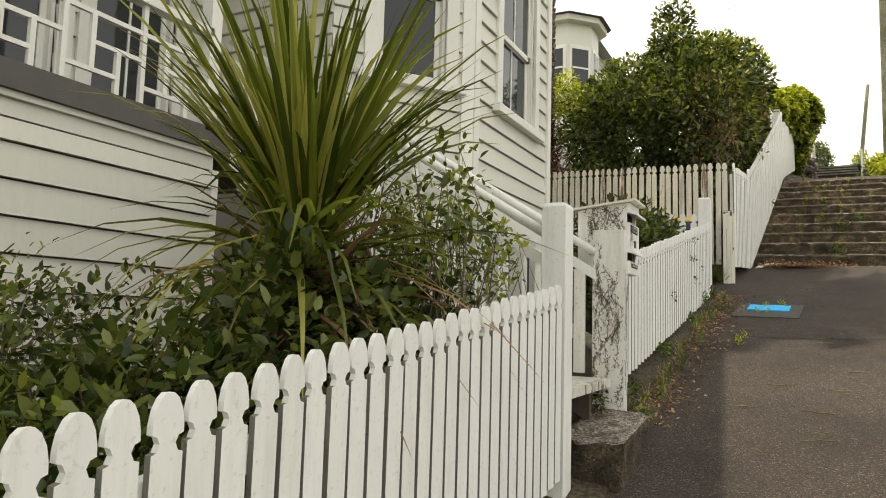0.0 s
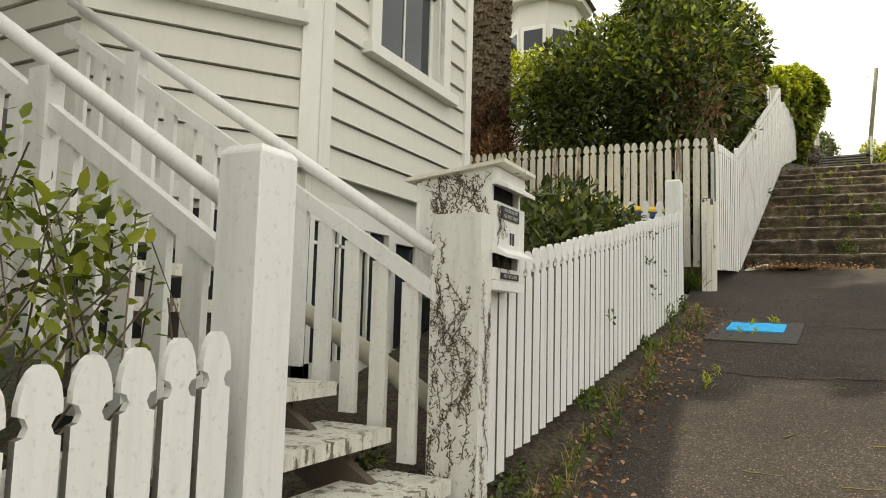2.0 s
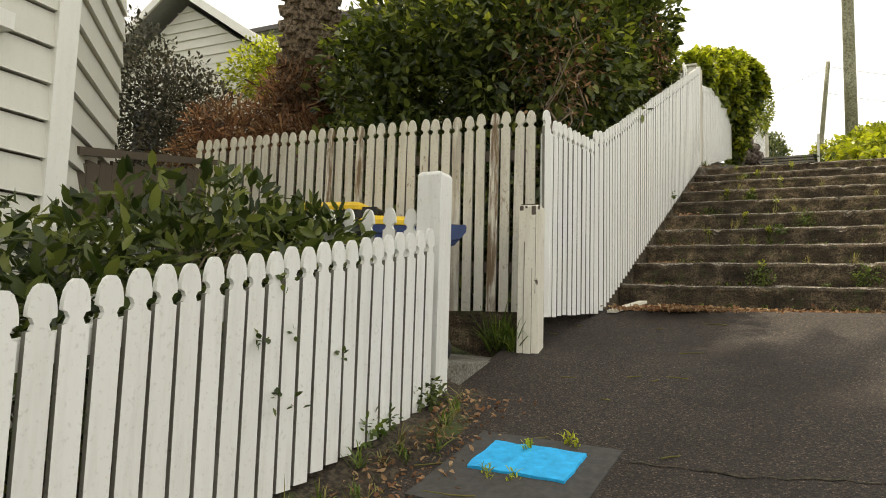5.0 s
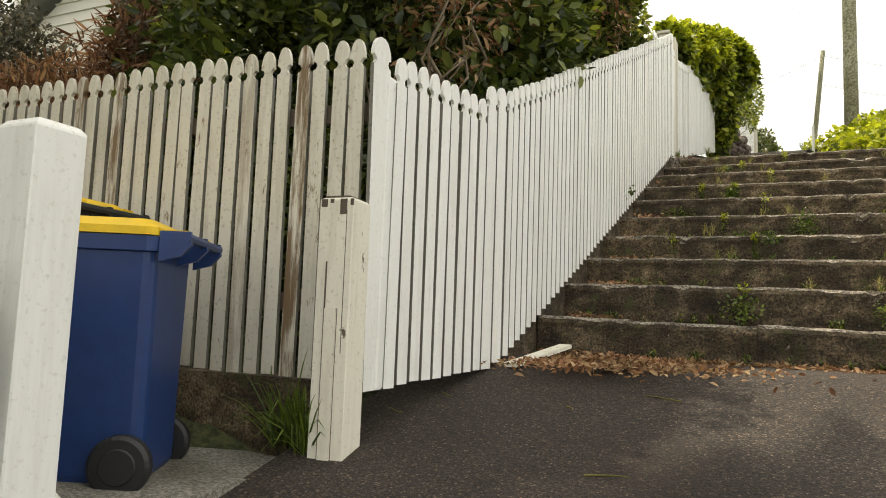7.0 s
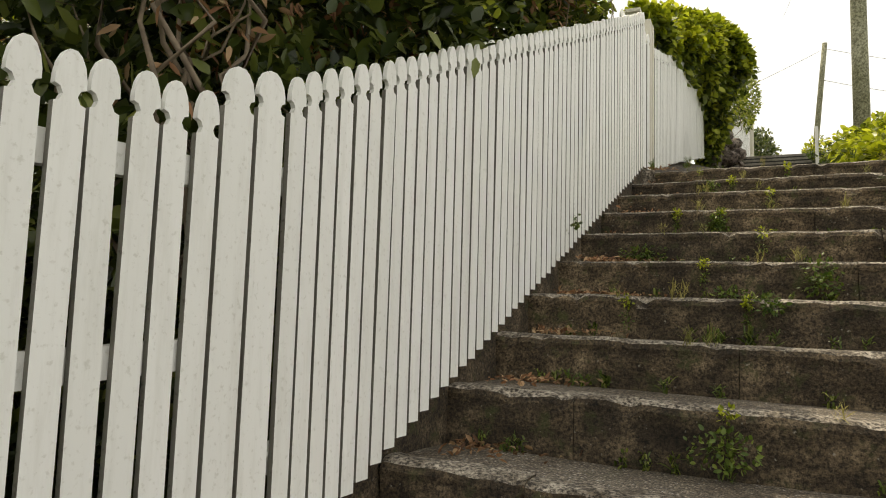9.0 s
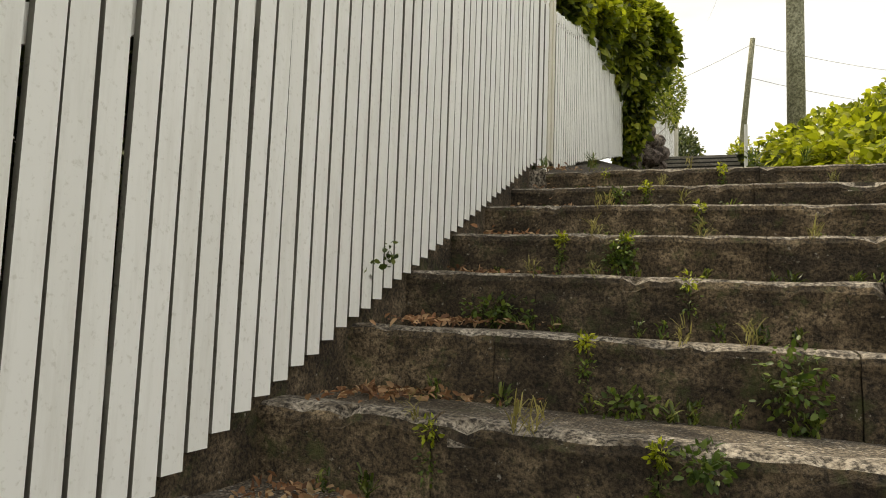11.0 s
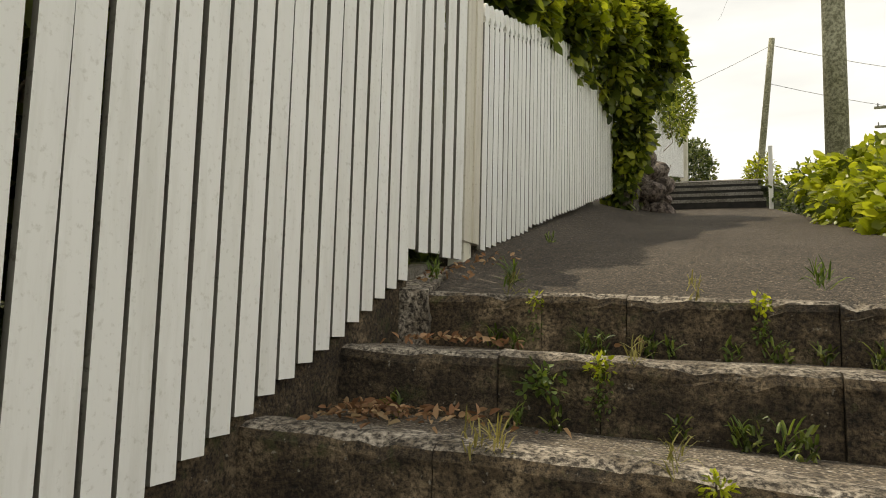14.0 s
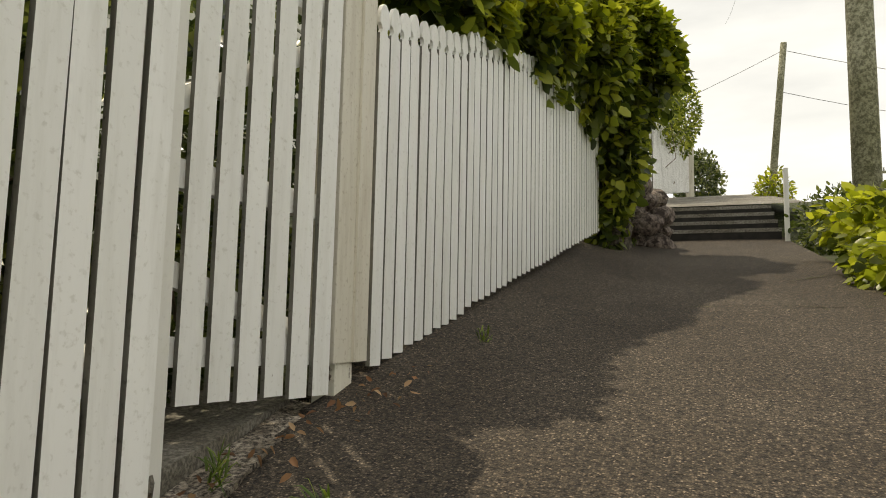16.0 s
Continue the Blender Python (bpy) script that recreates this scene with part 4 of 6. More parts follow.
gate_in = thing("garden_gate", "small white picket gate closing the gap beside the bins", "gate")
picket_run(gate_in, (-1.125, 9.12), (-1.93, 9.13), 2.18, 2.20, 0.81, WHITE, 0.134, 0.078, 31, side=1, rails=(0.2, 0.70))
low_gate = thing("garden_gate", "low white picket gate at the house corner", "gate")
picket_run(low_gate, (-2.30, 8.40), (-3.0, 8.50), 2.0, 2.0, 0.87, WHITE, 0.118, 0.075, 32, side=1, rails=(0.3, 0.78))
bm = bmesh.new()
tube(bm, [(-0.98, 9.30, 2.13), (-1.25, 9.38, 2.19)], [0.042, 0.042], 14, False)
tube(bm, [(-0.985, 9.302, 2.13), (-1.25, 9.38, 2.19)], [0.036, 0.036], 14, False)
tagged(part("drain_pipe", bm, TRIM, None, "short white plastic drain pipe end", True), "", "pipe")

brown = thing("board_fence", "dark brown board fence with a capping rail", "fence")
d0, d1 = Vector((-2.96, 8.42, 0)), Vector((-3.85, 10.45, 0))
m_br = turned(d0.x, d0.y, 0, math.atan2(d1.y - d0.y, d1.x - d0.x))
Lb = (d1 - d0).length
for k in range(int(Lb / 0.15)):
    box_part("board", (k * 0.15, 0.0, 1.7), (k * 0.15 + 0.146, 0.02, 3.24 + 0.2 * k * 0.15), DARKWOOD, brown, "", 0, m_br)
bm = bmesh.new()
prism(bm, [(-0.02, 3.26), (Lb, 3.26 + 0.2 * Lb), (Lb, 3.31 + 0.2 * Lb), (-0.02, 3.31)], 0.09, m_br)
part("capping", bm, DARKWOOD, brown)

# kerb and step at the lower gate
bm = bmesh.new()
box(bm, (-1.25, 3.84, 0.45), (-0.87, 4.80, 0.96))
bmesh.ops.subdivide_edges(bm, edges=bm.edges[:], cuts=9, use_grid_fill=True)
for v in bm.verts:
    k = noise.noise(v.co * 5) + 0.7 * noise.noise(v.co * 13)
    v.co += Vector((0.04 * k, 0.045 * k, 0.035 * k + 0.08 * (v.co.y - 4.3)))
low_slab = tagged(part("gate_slab", bm, STONE, None, "broken mossy concrete slab before the gate", True), "", "pavement", "", "structure")
low_slab.data.materials.append(LIP)
# top faces paler than the slab's sides
for pl in low_slab.data.polygons:
    pl.material_index = 1 if pl.normal.z > 0.7 else 0

# water-meter lid
pad_z = lambda x, y: 1.77 + 0.231 * (y - 8.52)
m_pad = Matrix.Translation((-0.265, 8.605, pad_z(0, 8.605) + 0.004)) @ Matrix.Rotation(math.atan(0.231), 4, "X") @ Matrix.Rotation(radians(-5), 4, "Z")
meter = thing("meter_cover", "bright blue painted water meter cover in a concrete surround", "cover")
box_part("surround", (-0.33, -0.44, -0.05), (0.33, 0.25, 0.006), METERPAD, meter, "grey concrete surround", 0.004, m_pad)
bm = bmesh.new()
box(bm, (-0.215, -0.14, 0.0), (0.21, 0.14, 0.018))
bmesh.ops.subdivide_edges(bm, edges=bm.edges[:], cuts=7, use_grid_fill=True)
for v in bm.verts:
    v.co += Vector((0.010 * noise.noise(v.co * 14), 0.014 * noise.noise(v.co * 11 + Vector((4, 0, 0))), 0.005 * noise.noise(v.co * 22)))
bm.transform(m_pad)
part("lid", bm, BLUEPAINT, meter, "bright blue painted lid")

# loose timber offcut at the foot of the steps
bm = bmesh.new()
box(bm, (-0.27, -0.04, 0), (0.27, 0.04, 0.022))
bevelled(bm, 0.004)
bm.transform(turned(-0.413, 11.77, 2.522, radians(71)) @ Matrix.Rotation(radians(-10.4), 4, "Y"))
tagged(part("timber_offcut", bm, FLAKED, None, "loose flaking white timber offcut on the litter"), "", "timber")


# ---- plants ----
def leaf_mesh(name, pos, out, size, mat, parent, seed, width=0.5, fold=0.25, droop=0.35, label="", kind=""):
    """Leaves folded along the midrib at pos, turned roughly along out."""
    rg = np.random.default_rng(seed)
    n_ = len(pos)
    ax = out + rg.normal(0, 0.75, (n_, 3))
    ax[:, 2] -= droop * rg.random(n_)
    ax /= np.linalg.norm(ax, axis=1)[:, None] + 1e-9
    up = rg.normal(0, 0.6, (n_, 3)) + np.array([0, 0, 0.9]) + 0.5 * out
    sd = np.cross(ax, up)
    sd /= np.linalg.norm(sd, axis=1)[:, None] + 1e-9
    nr = np.cross(sd, ax)
    s = size * rg.uniform(0.55, 1.25, n_)[:, None]
    p0, p3 = pos, pos + ax * s
    rib = nr * s * fold * 0.3
    lo, hi = pos + ax * s * 0.28, pos + ax * s * 0.68
    a1, b1 = lo + sd * s * width * 0.46 + rib, lo - sd * s * width * 0.46 + rib
    a2, b2 = hi + sd * s * width * 0.38 + rib * 0.8, hi - sd * s * width * 0.38 + rib * 0.8
    vs = np.stack([p0, a1, a2, p3, b2, b1], 1).reshape(-1, 3)
    idx = np.arange(n_)[:, None] * 6
    fs = np.concatenate([idx + [0, 1, 2], idx + [0, 2, 3], idx + [0, 3, 4], idx + [0, 4, 5]], 1).reshape(-1, 3)
    me = bpy.data.meshes.new(name)
    me.vertices.add(len(vs))
    me.vertices.foreach_set("co", vs.astype(np.float32).ravel())
    me.loops.add(len(fs) * 3)
    me.loops.foreach_set("vertex_index", fs.astype(np.int32).ravel())
    me.polygons.add(len(fs))
    me.polygons.foreach_set("loop_start", np.arange(0, len(fs) * 3, 3, dtype=np.int32))
    me.update(calc_edges=True)
    me.materials.append(mat)
    ob = new(name, me)
    ob.parent = parent
    return tagged(ob, label, kind=kind)


def blob_points(blobs, n_, seed, shell=0.45, rough=0.28, freq=1.7):
    """Points in the outer layer of some lumpy ellipsoids: (centre, radii), with their ways out."""
    rg = np.random.default_rng(seed)
    ws = np.array([(r[0] * r[1] * r[2]) ** (2 / 3) for _, r in blobs])
    pick = rg.choice(len(blobs), n_, p=ws / ws.sum())
    d = rg.normal(0, 1, (n_, 3))
    d /= np.linalg.norm(d, axis=1)[:, None]
    c = np.array([b[0] for b in blobs])[pick]
    r = np.array([b[1] for b in blobs])[pick]
    lump = np.array([noise.noise(Vector((c[i] + d[i] * r[i]) * freq)) + 0.5 * noise.noise(Vector((c[i] + d[i] * r[i]) * freq * 2.7)) for i in range(n_)])
    k = (1 - shell * rg.random(n_) ** 1.6) * (1 + rough * lump)
    return c + d * r * k[:, None], d


def stems(name, roots, tips, r0, r1, mat, parent, seed, bend=0.15, sides=5, segs=4, label=""):
    rnd_ = random.Random(seed)
    bm = bmesh.new()
    for a, b in zip(roots, tips):
        a, b = Vector(a), Vector(b)
        w = (b - a).length * bend
        off = [Vector((rnd_.uniform(-w, w), rnd_.uniform(-w, w), rnd_.uniform(-w, w) * 0.5)) for _ in range(segs + 1)]
        pts = [a.lerp(b, k / segs) + (off[k] if 0 < k < segs else Vector()) for k in range(segs + 1)]
        tube(bm, pts, [lerp(r0, r1, k / segs) for k in range(segs + 1)], sides, False)
    return part(name, bm, mat, parent, label, True)


def shrub(name, label, category, blobs, n_, size, mat, seed, root=None, shell=0.5, rough=0.3, width=0.5, twigs=14, twig_r=0.012, group="", twig_mat=None, core=None):
    root = root or (blobs[0][0][0], blobs[0][0][1], blobs[0][0][2] - blobs[0][1][2])
    t_ = thing(name, label, category, group, at=(0, 0, 0))
    pos, out = blob_points(blobs, n_, seed, shell, rough)
    leaf_mesh("foliage", pos, out, size, mat, t_, seed + 1, width)
    rnd_ = random.Random(seed)
    tips = []
    for k in range(twigs):
        c, r = blobs[k % len(blobs)]
        v = Vector((rnd_.gauss(0, 1), rnd_.gauss(0, 1), abs(rnd_.gauss(0, 1)))).normalized()
        tips.append((c[0] + v.x * r[0] * 0.9, c[1] + v.y * r[1] * 0.9, c[2] + v.z * r[2] * 0.9))
    roots = [(root[0] + rnd_.uniform(-0.08, 0.08), root[1] + rnd_.uniform(-0.08, 0.08), root[2]) for _ in tips]
    stems("branchwork", roots, tips, twig_r, twig_r * 0.3, twig_mat or TWIG, t_, seed + 2)
    return t_


def blades(name, base, n_, length, width, mat, parent, seed, spread=1.0, droop=0.5, up=0.6, label="", segs=4, jitter=0.03, kind=""):
    """Long tapering leaves from one head."""
    rg = random.Random(seed)
    vs, fs = [], []
    for k in range(n_):
        a, e = rg.uniform(0, 2 * math.pi), rg.random()
        v = Vector((math.cos(a) * spread * (0.15 + e), math.sin(a) * spread * (0.15 + e), up + rg.uniform(-0.4, 0.7) * (1.2 - e))).normalized()
        L = length * rg.uniform(0.65, 1.1)
        side = v.cross(Vector((0, 0, 1)))
        side = side.normalized() if side.length > 0.01 else Vector((1, 0, 0))
        side = (side + Vector((rg.uniform(-.4, .4), rg.uniform(-.4, .4), rg.uniform(-.4, .4)))).normalized()
        p = Vector(base) + Vector((rg.uniform(-1, 1), rg.uniform(-1, 1), rg.uniform(-1, 2.5))) * jitter
        i0 = len(vs)
        dr = droop * rg.uniform(0.3, 1.3)
        keel = side.cross(v).normalized()
        for s in range(segs + 1):
            f = s / segs
            q = p + v * L * f + Vector((0, 0, -1)) * dr * L * f * f * f
            w = width * max(0.03, 0.6 + 0.9 * f - 1.48 * f * f)
            vs += [q - side * w * 0.5, q + keel * w * 0.22, q + side * w * 0.5]
        for s in range(segs):
            a = i0 + 3 * s
            fs += [(a, a + 1, a + 4, a + 3), (a + 1, a + 2, a + 5, a + 4)]
    ob = from_faces(name, vs, fs, mat, parent, label)
    return tagged(ob, kind=kind)


# cabbage tree in the front garden
cord = thing("cabbage_tree", "cabbage tree with a dense head of long sword leaves", "tree")
bm = bmesh.new()
tube(bm, [(-1.95, 2.42, 0.55), (-1.93, 2.42, 1.3), (-1.92, 2.42, 1.95)], [0.10, 0.085, 0.09], 10)
part("trunk", bm, BARK, cord, "", True)
blades("crown", (-1.92, 2.42, 1.85), 260, 1.42, 0.044, L_SWORD, cord, 41, 0.84, 0.22, 0.95, "", 5, 0.06)
blades("lower_leaves", (-1.92, 2.42, 1.72), 110, 1.1, 0.046, L_SWORD, cord, 43, 1.2, 0.55, 0.25, "", 5, 0.08)
blades("dead_leaves", (-1.92, 2.42, 1.62), 46, 0.95, 0.04, L_DRY, cord, 44, 1.2, 0.8, 0.0, "dry yellow-brown hanging leaves", 5, 0.08)

shrub("garden_shrub", "dense dark green shrub under the cabbage tree", "shrub",
      [((-1.75, 2.15, 1.42), (0.40, 0.62, 0.45)), ((-1.72, 2.75, 1.50), (0.38, 0.5, 0.42)), ((-1.9, 1.6, 1.2), (0.45, 0.5, 0.42)), ((-1.65, 1.2, 1.0), (0.3, 0.5, 0.32))], 6500, 0.072, L_MID, 51, (-1.8, 2.1, 0.4), 0.6, 0.45, 0.55, 40, 0.008, twig_mat=TWIGDARK)
shrub("garden_shrub", "leafy mixed shrub along the veranda's base", "shrub",
      [((-2.5, 1.3, 1.35), (0.55, 0.7, 0.42)), ((-2.6, 2.1, 1.35), (0.5, 0.6, 0.42)), ((-2.3, 0.6, 1.2), (0.5, 0.5, 0.4))], 3600, 0.055, L_MID, 53, (-2.5, 1.3, 0.3), 0.7, 0.45, 0.5, 40, 0.008)
shrub("garden_shrub", "twiggy shrub with sparse small leaves before the veranda", "shrub",
      [((-2.0, 0.75, 1.2), (0.4, 0.5, 0.45)), ((-2.9, 1.6, 1.55), (0.4, 0.6, 0.35)), ((-1.9, 1.1, 1.1), (0.35, 0.4, 0.35))], 2600, 0.05, L_IVY, 55, (-2.2, 1.0, 0.3), 0.9, 0.5, 0.5, 90, 0.010, twig_mat=TWIGDARK)
shrub("rose_bush", "open rose bush with small leaves arching by the stair rail", "shrub",
      [((-1.62, 3.05, 1.95), (0.42, 0.45, 0.36)), ((-1.55, 2.65, 2.02), (0.32, 0.36, 0.34)), ((-1.5, 3.4, 1.85), (0.24, 0.26, 0.24)), ((-1.95, 3.3, 2.1), (0.3, 0.3, 0.3))], 1500, 0.043, L_IVY, 57, (-1.7, 2.95, 0.6), 0.95, 0.6, 0.5, 60, 0.008, twig_mat=TWIGDARK)
shrub("rose_bush", "rose shoot with pale green leaves above the fence", "shrub",
      [((-1.36, 2.75, 2.18), (0.12, 0.14, 0.22)), ((-1.42, 3.05, 2.05), (0.14, 0.2, 0.14)), ((-1.36, 3.35, 2.0), (0.12, 0.14, 0.10))], 300, 0.055, L_IVY, 59, (-1.5, 2.9, 0.6), 0.9, 0.5, 0.5, 12, 0.006)

# shrub behind the climbing fence
shrub("garden_shrub", "broad dark shrub with jagged leaves behind the fence", "shrub",
      [((-1.70, 7.5, 2.25), (0.48, 0.6, 0.48)), ((-2.0, 8.6, 2.66), (0.55, 0.42, 0.42)), ((-1.7, 8.95, 2.74), (0.4, 0.22, 0.30)), ((-1.80, 8.05, 2.46), (0.62, 0.7, 0.48)), ((-1.55, 8.6, 2.5), (0.42, 0.45, 0.36)), ((-1.7, 6.9, 2.0), (0.35, 0.4, 0.35))], 6500, 0.095, L_DARK, 61, (-1.8, 7.8, 1.4), 0.5, 0.35, 0.42)

# the big bush on the bank
big = [((-1.5, 12.7, 4.9), (0.95, 1.5, 1.35)), ((-2.6, 12.3, 4.7), (1.0, 1.2, 1.3)), ((-1.75, 13.6, 5.6), (0.95, 1.3, 1.2)), ((-1.2, 14.2, 5.3), (0.55, 1.6, 1.05)), ((-1.05, 15.4, 5.75), (0.46, 1.0, 0.7)), ((-2.9, 13.6, 5.4), (0.9, 1.1, 1.1)), ((-1.95, 12.9, 6.2), (0.55, 0.6, 0.75)), ((-2.0, 13.5, 7.15), (0.36, 0.42, 0.62)), ((-0.98, 14.0, 6.3), (0.55, 0.8, 0.62)), ((-0.72, 14.9, 6.3), (0.42, 0.9, 0.5)), ((-1.3, 13.9, 6.4), (0.6, 0.7, 0.5)), ((-3.3, 12.6, 5.1), (0.6, 0.7, 0.7)), ((-1.5, 11.55, 3.3), (0.6, 0.6, 1.0)), ((-2.6, 11.5, 3.4), (0.8, 0.6, 1.0)), ((-3.2, 11.6, 3.5), (0.5, 0.6, 0.9)), ((-1.25, 13.4, 4.2), (0.42, 1.5, 0.8)), ((-1.05, 15.2, 5.0), (0.4, 1.2, 0.8))]
tree = thing("bushy_tree", "large dense evergreen bush on the bank behind the fence", "tree")
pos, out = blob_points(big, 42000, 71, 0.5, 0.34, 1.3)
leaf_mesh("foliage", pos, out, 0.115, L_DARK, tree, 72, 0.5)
# paler leaves on the upper shell paint in the bush's highlights
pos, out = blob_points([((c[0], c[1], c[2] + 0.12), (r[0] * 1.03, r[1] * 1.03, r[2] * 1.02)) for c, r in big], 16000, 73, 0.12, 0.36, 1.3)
leaf_mesh("highlight_foliage", pos[pos[:, 2] > 4.9], out[pos[:, 2] > 4.9], 0.10, L_IVY, tree, 74, 0.5)
# three lighter clusters imitate sun on the crown by leaf colour
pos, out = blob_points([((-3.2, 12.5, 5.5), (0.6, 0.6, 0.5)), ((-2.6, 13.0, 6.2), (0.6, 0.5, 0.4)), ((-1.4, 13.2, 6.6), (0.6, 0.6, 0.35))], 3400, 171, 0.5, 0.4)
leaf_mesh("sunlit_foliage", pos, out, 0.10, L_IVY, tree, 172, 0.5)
pos, out = blob_points([((-0.95, 14.6, 5.9), (0.5, 1.2, 0.6)), ((-1.3, 12.6, 5.2), (0.55, 0.9, 0.8))], 2200, 173, 0.3, 0.4)
leaf_mesh("withered_foliage", pos, out, 0.08, L_DRY, tree, 174, 0.4)
stems("trunk", [(-1.6, 13.2, 3.0)] * 6, [(-1.4, 12.2, 5.2), (-2.5, 12.4, 5.2), (-1.7, 13.4, 6.2), (-0.9, 14.2, 5.8), (-2.8, 13.4, 5.6), (-0.8, 15.2, 6.0)], 0.09, 0.03, BARK, tree, 75, 0.08, 7)
dead = thing("dead_shrub", "dead grey twigs and dry brown leaves in the bush", "shrub")
rt = random.Random(77)
stems("branchwork", [(-1.15 + 0.05 * k % 0.3, 11.6, 3.4) for k in range(16)], [(-1.15 + rt.uniform(-0.6, 0.5), 11.6 + rt.uniform(-0.25, 0.5), rt.uniform(4.3, 5.4)) for _ in range(16)], 0.016, 0.003, TWIG, dead, 78, 0.10, 5, 9)
pos, out = blob_points([((-1.0, 11.7, 4.6), (0.45, 0.35, 0.6))], 260, 79, 0.9, 0.5)
leaf_mesh("dry_leaves", pos, out, 0.08, L_DRY, dead, 80, 0.3)
shrub("coprosma_bush", "ochre-tipped bush topping the fence", "shrub", [((-0.85, 15.5, 6.1), (0.4, 0.8, 0.42)), ((-0.75, 16.2, 6.45), (0.32, 0.5, 0.35))], 1800, 0.09, L_IVY, 81, (-0.7, 15.8, 4.6), 0.8, 0.4, 0.5, 24)

# added backing that keeps the tall fence's gaps dark
shrub("bank_shrub", "low dark shrub added behind the tall fence to darken its gaps", "shrub",
      [((-0.95, 12.4, 3.6), (0.3, 0.9, 0.8)), ((-0.85, 13.8, 4.2), (0.3, 0.9, 0.8)), ((-0.75, 15.2, 4.8), (0.3, 0.9, 0.8)), ((-0.62, 16.1, 5.4), (0.22, 0.6, 0.7))], 9000, 0.10, L_DARK, 87, (-0.9, 14.0, 3.0), 0.6, 0.2)

# bushes and dead fronds by the palm
shrub("hedge_bush", "dark small-leaved hedge behind the brown fence", "hedge", [((-6.35, 12.7, 4.55), (0.72, 0.8, 1.05)), ((-6.95, 12.8, 5.0), (0.65, 0.9, 1.1)), ((-7.95, 12.9, 5.2), (0.85, 0.9, 1.65))], 18000, 0.07, L_GREY, 83, (-7.2, 13.0, 2.6), 0.5, 0.3)
shrub("yellow_bush", "bright yellow-green bush beside the palm", "shrub", [((-8.0, 16.5, 7.2), (1.2, 0.7, 0.6)), ((-6.0, 17.6, 7.6), (1.3, 0.8, 0.6))], 9000, 0.10, L_LIME, 85, (-7.6, 16.6, 4.6), 0.6, 0.4)
palm = thing("palm_tree", "tall palm trunk ringed with old frond scars", "tree")
bm = bmesh.new()
PX, PY = -4.52, 12.68
tube(bm, [(PX, PY, 3.0), (PX, PY, 12.7)], [0.34, 0.30], 16)
part("core", bm, PALMBARK, palm, "", True)
rp = random.Random(5)
bm = bmesh.new()
box(bm, (-0.075, -0.03, -0.045), (0.075, 0.045, 0.05))
for v in bm.verts:
    if v.co.z > 0 and v.co.y > 0:
        v.co.x *= 0.55
        v.co.y += 0.03
me_scar = mesh_of("frond_scar", bm, PALMBARK)
for k in range(260):
    z = 4.55 + k * 0.0185
    a = k * 2.39996
    piece("frond_scar", me_scar, turned(PX + 0.325 * math.cos(a), PY + 0.325 * math.sin(a), z, a - math.pi / 2) @ Matrix.Rotation(rp.uniform(-0.15, 0.15), 4, "Y"), palm)
# crown is out of view; height and frond length set to shade the road
fr_v, fr_f = [], []
for k in range(64):
    a, e = k * 2.39996, rp.uniform(-0.15, 1.1)
    v = Vector((math.cos(a) * math.cos(e), math.sin(a) * math.cos(e), math.sin(e)))
    side = Vector((-math.sin(a), math.cos(a), 0))
    L = rp.uniform(2.4, 3.1)
    for s_ in range(26):
        f = 0.08 + 0.92 * s_ / 25
        q = Vector((PX, PY, 12.7)) + v * L * f - Vector((0, 0, 1.5 * f * f * f))
        for sg in (-1, 1):
            tip = q + (side * sg * 0.75 + v * 0.45 - Vector((0, 0, 0.35))) * (0.62 - 0.4 * abs(f - 0.45))
            i0 = len(fr_v)
            fr_v += [q, q + v * 0.09, tip]
            fr_f.append((i0, i0 + 1, i0 + 2))
from_faces("crown", fr_v, fr_f, L_MID, palm, "feathered green fronds")
dry = thing("dead_fronds", "heap of dry brown fronds round the palm's foot", "foliage")
for k, (c, r, n_) in enumerate((((-4.55, 12.45, 4.55), (0.62, 0.55, 0.75), 2900), ((-4.5, 12.6, 5.05), (0.50, 0.46, 0.55), 1800), ((-4.1, 11.9, 4.0), (0.75, 0.5, 0.62), 2400),
                                ((-5.1, 11.9, 4.0), (0.7, 0.5, 0.75), 2500), ((-5.4, 12.3, 4.6), (0.5, 0.45, 0.5), 1400))):
    pos, out = blob_points([(c, r)], n_, 93 + k, 0.6, 0.35, 2.5)
    leaf_mesh("frond_clump", pos, out, 0.15, L_RUST, dry, 194 + k, 0.16, 0.1, 1.0)

# added hedge, blocks light through the upper fence and gate
shrub("hedge_bush", "dark evergreen hedge added behind the upper fence to darken its gaps", "hedge",
      [((-1.1, 17.2, 5.6), (0.6, 0.9, 0.9)), ((-1.1, 18.6, 5.9), (0.6, 1.0, 1.0)), ((-0.95, 20.2, 6.3), (0.6, 1.1, 1.0)), ((-0.75, 21.6, 6.6), (0.5, 0.9, 1.0)), ((-1.05, 16.0, 5.2), (0.5, 0.8, 0.9))], 12000, 0.11, L_DARK, 97, (-1.1, 18.8, 4.6), 0.5, 0.3)

# ivy over the end of the upper fence
ivy_blobs = [((-0.42, 18.9, 6.85), (0.32, 0.9, 0.33)), ((-0.3, 20.1, 7.2), (0.40, 0.9, 0.50)), ((-0.1, 21.2, 7.5), (0.48, 0.8, 0.62)), ((0.12, 22.2, 7.75), (0.62, 0.7, 0.72)), ((0.14, 22.1, 7.0), (0.30, 0.34, 0.75)), ((0.08, 22.05, 6.35), (0.17, 0.25, 0.5))]
ivy = thing("ivy_tree", "ivy-smothered trunk spilling over the fence", "tree")
pos, out = blob_points(ivy_blobs, 9000, 101, 0.4, 0.35, 2.0)
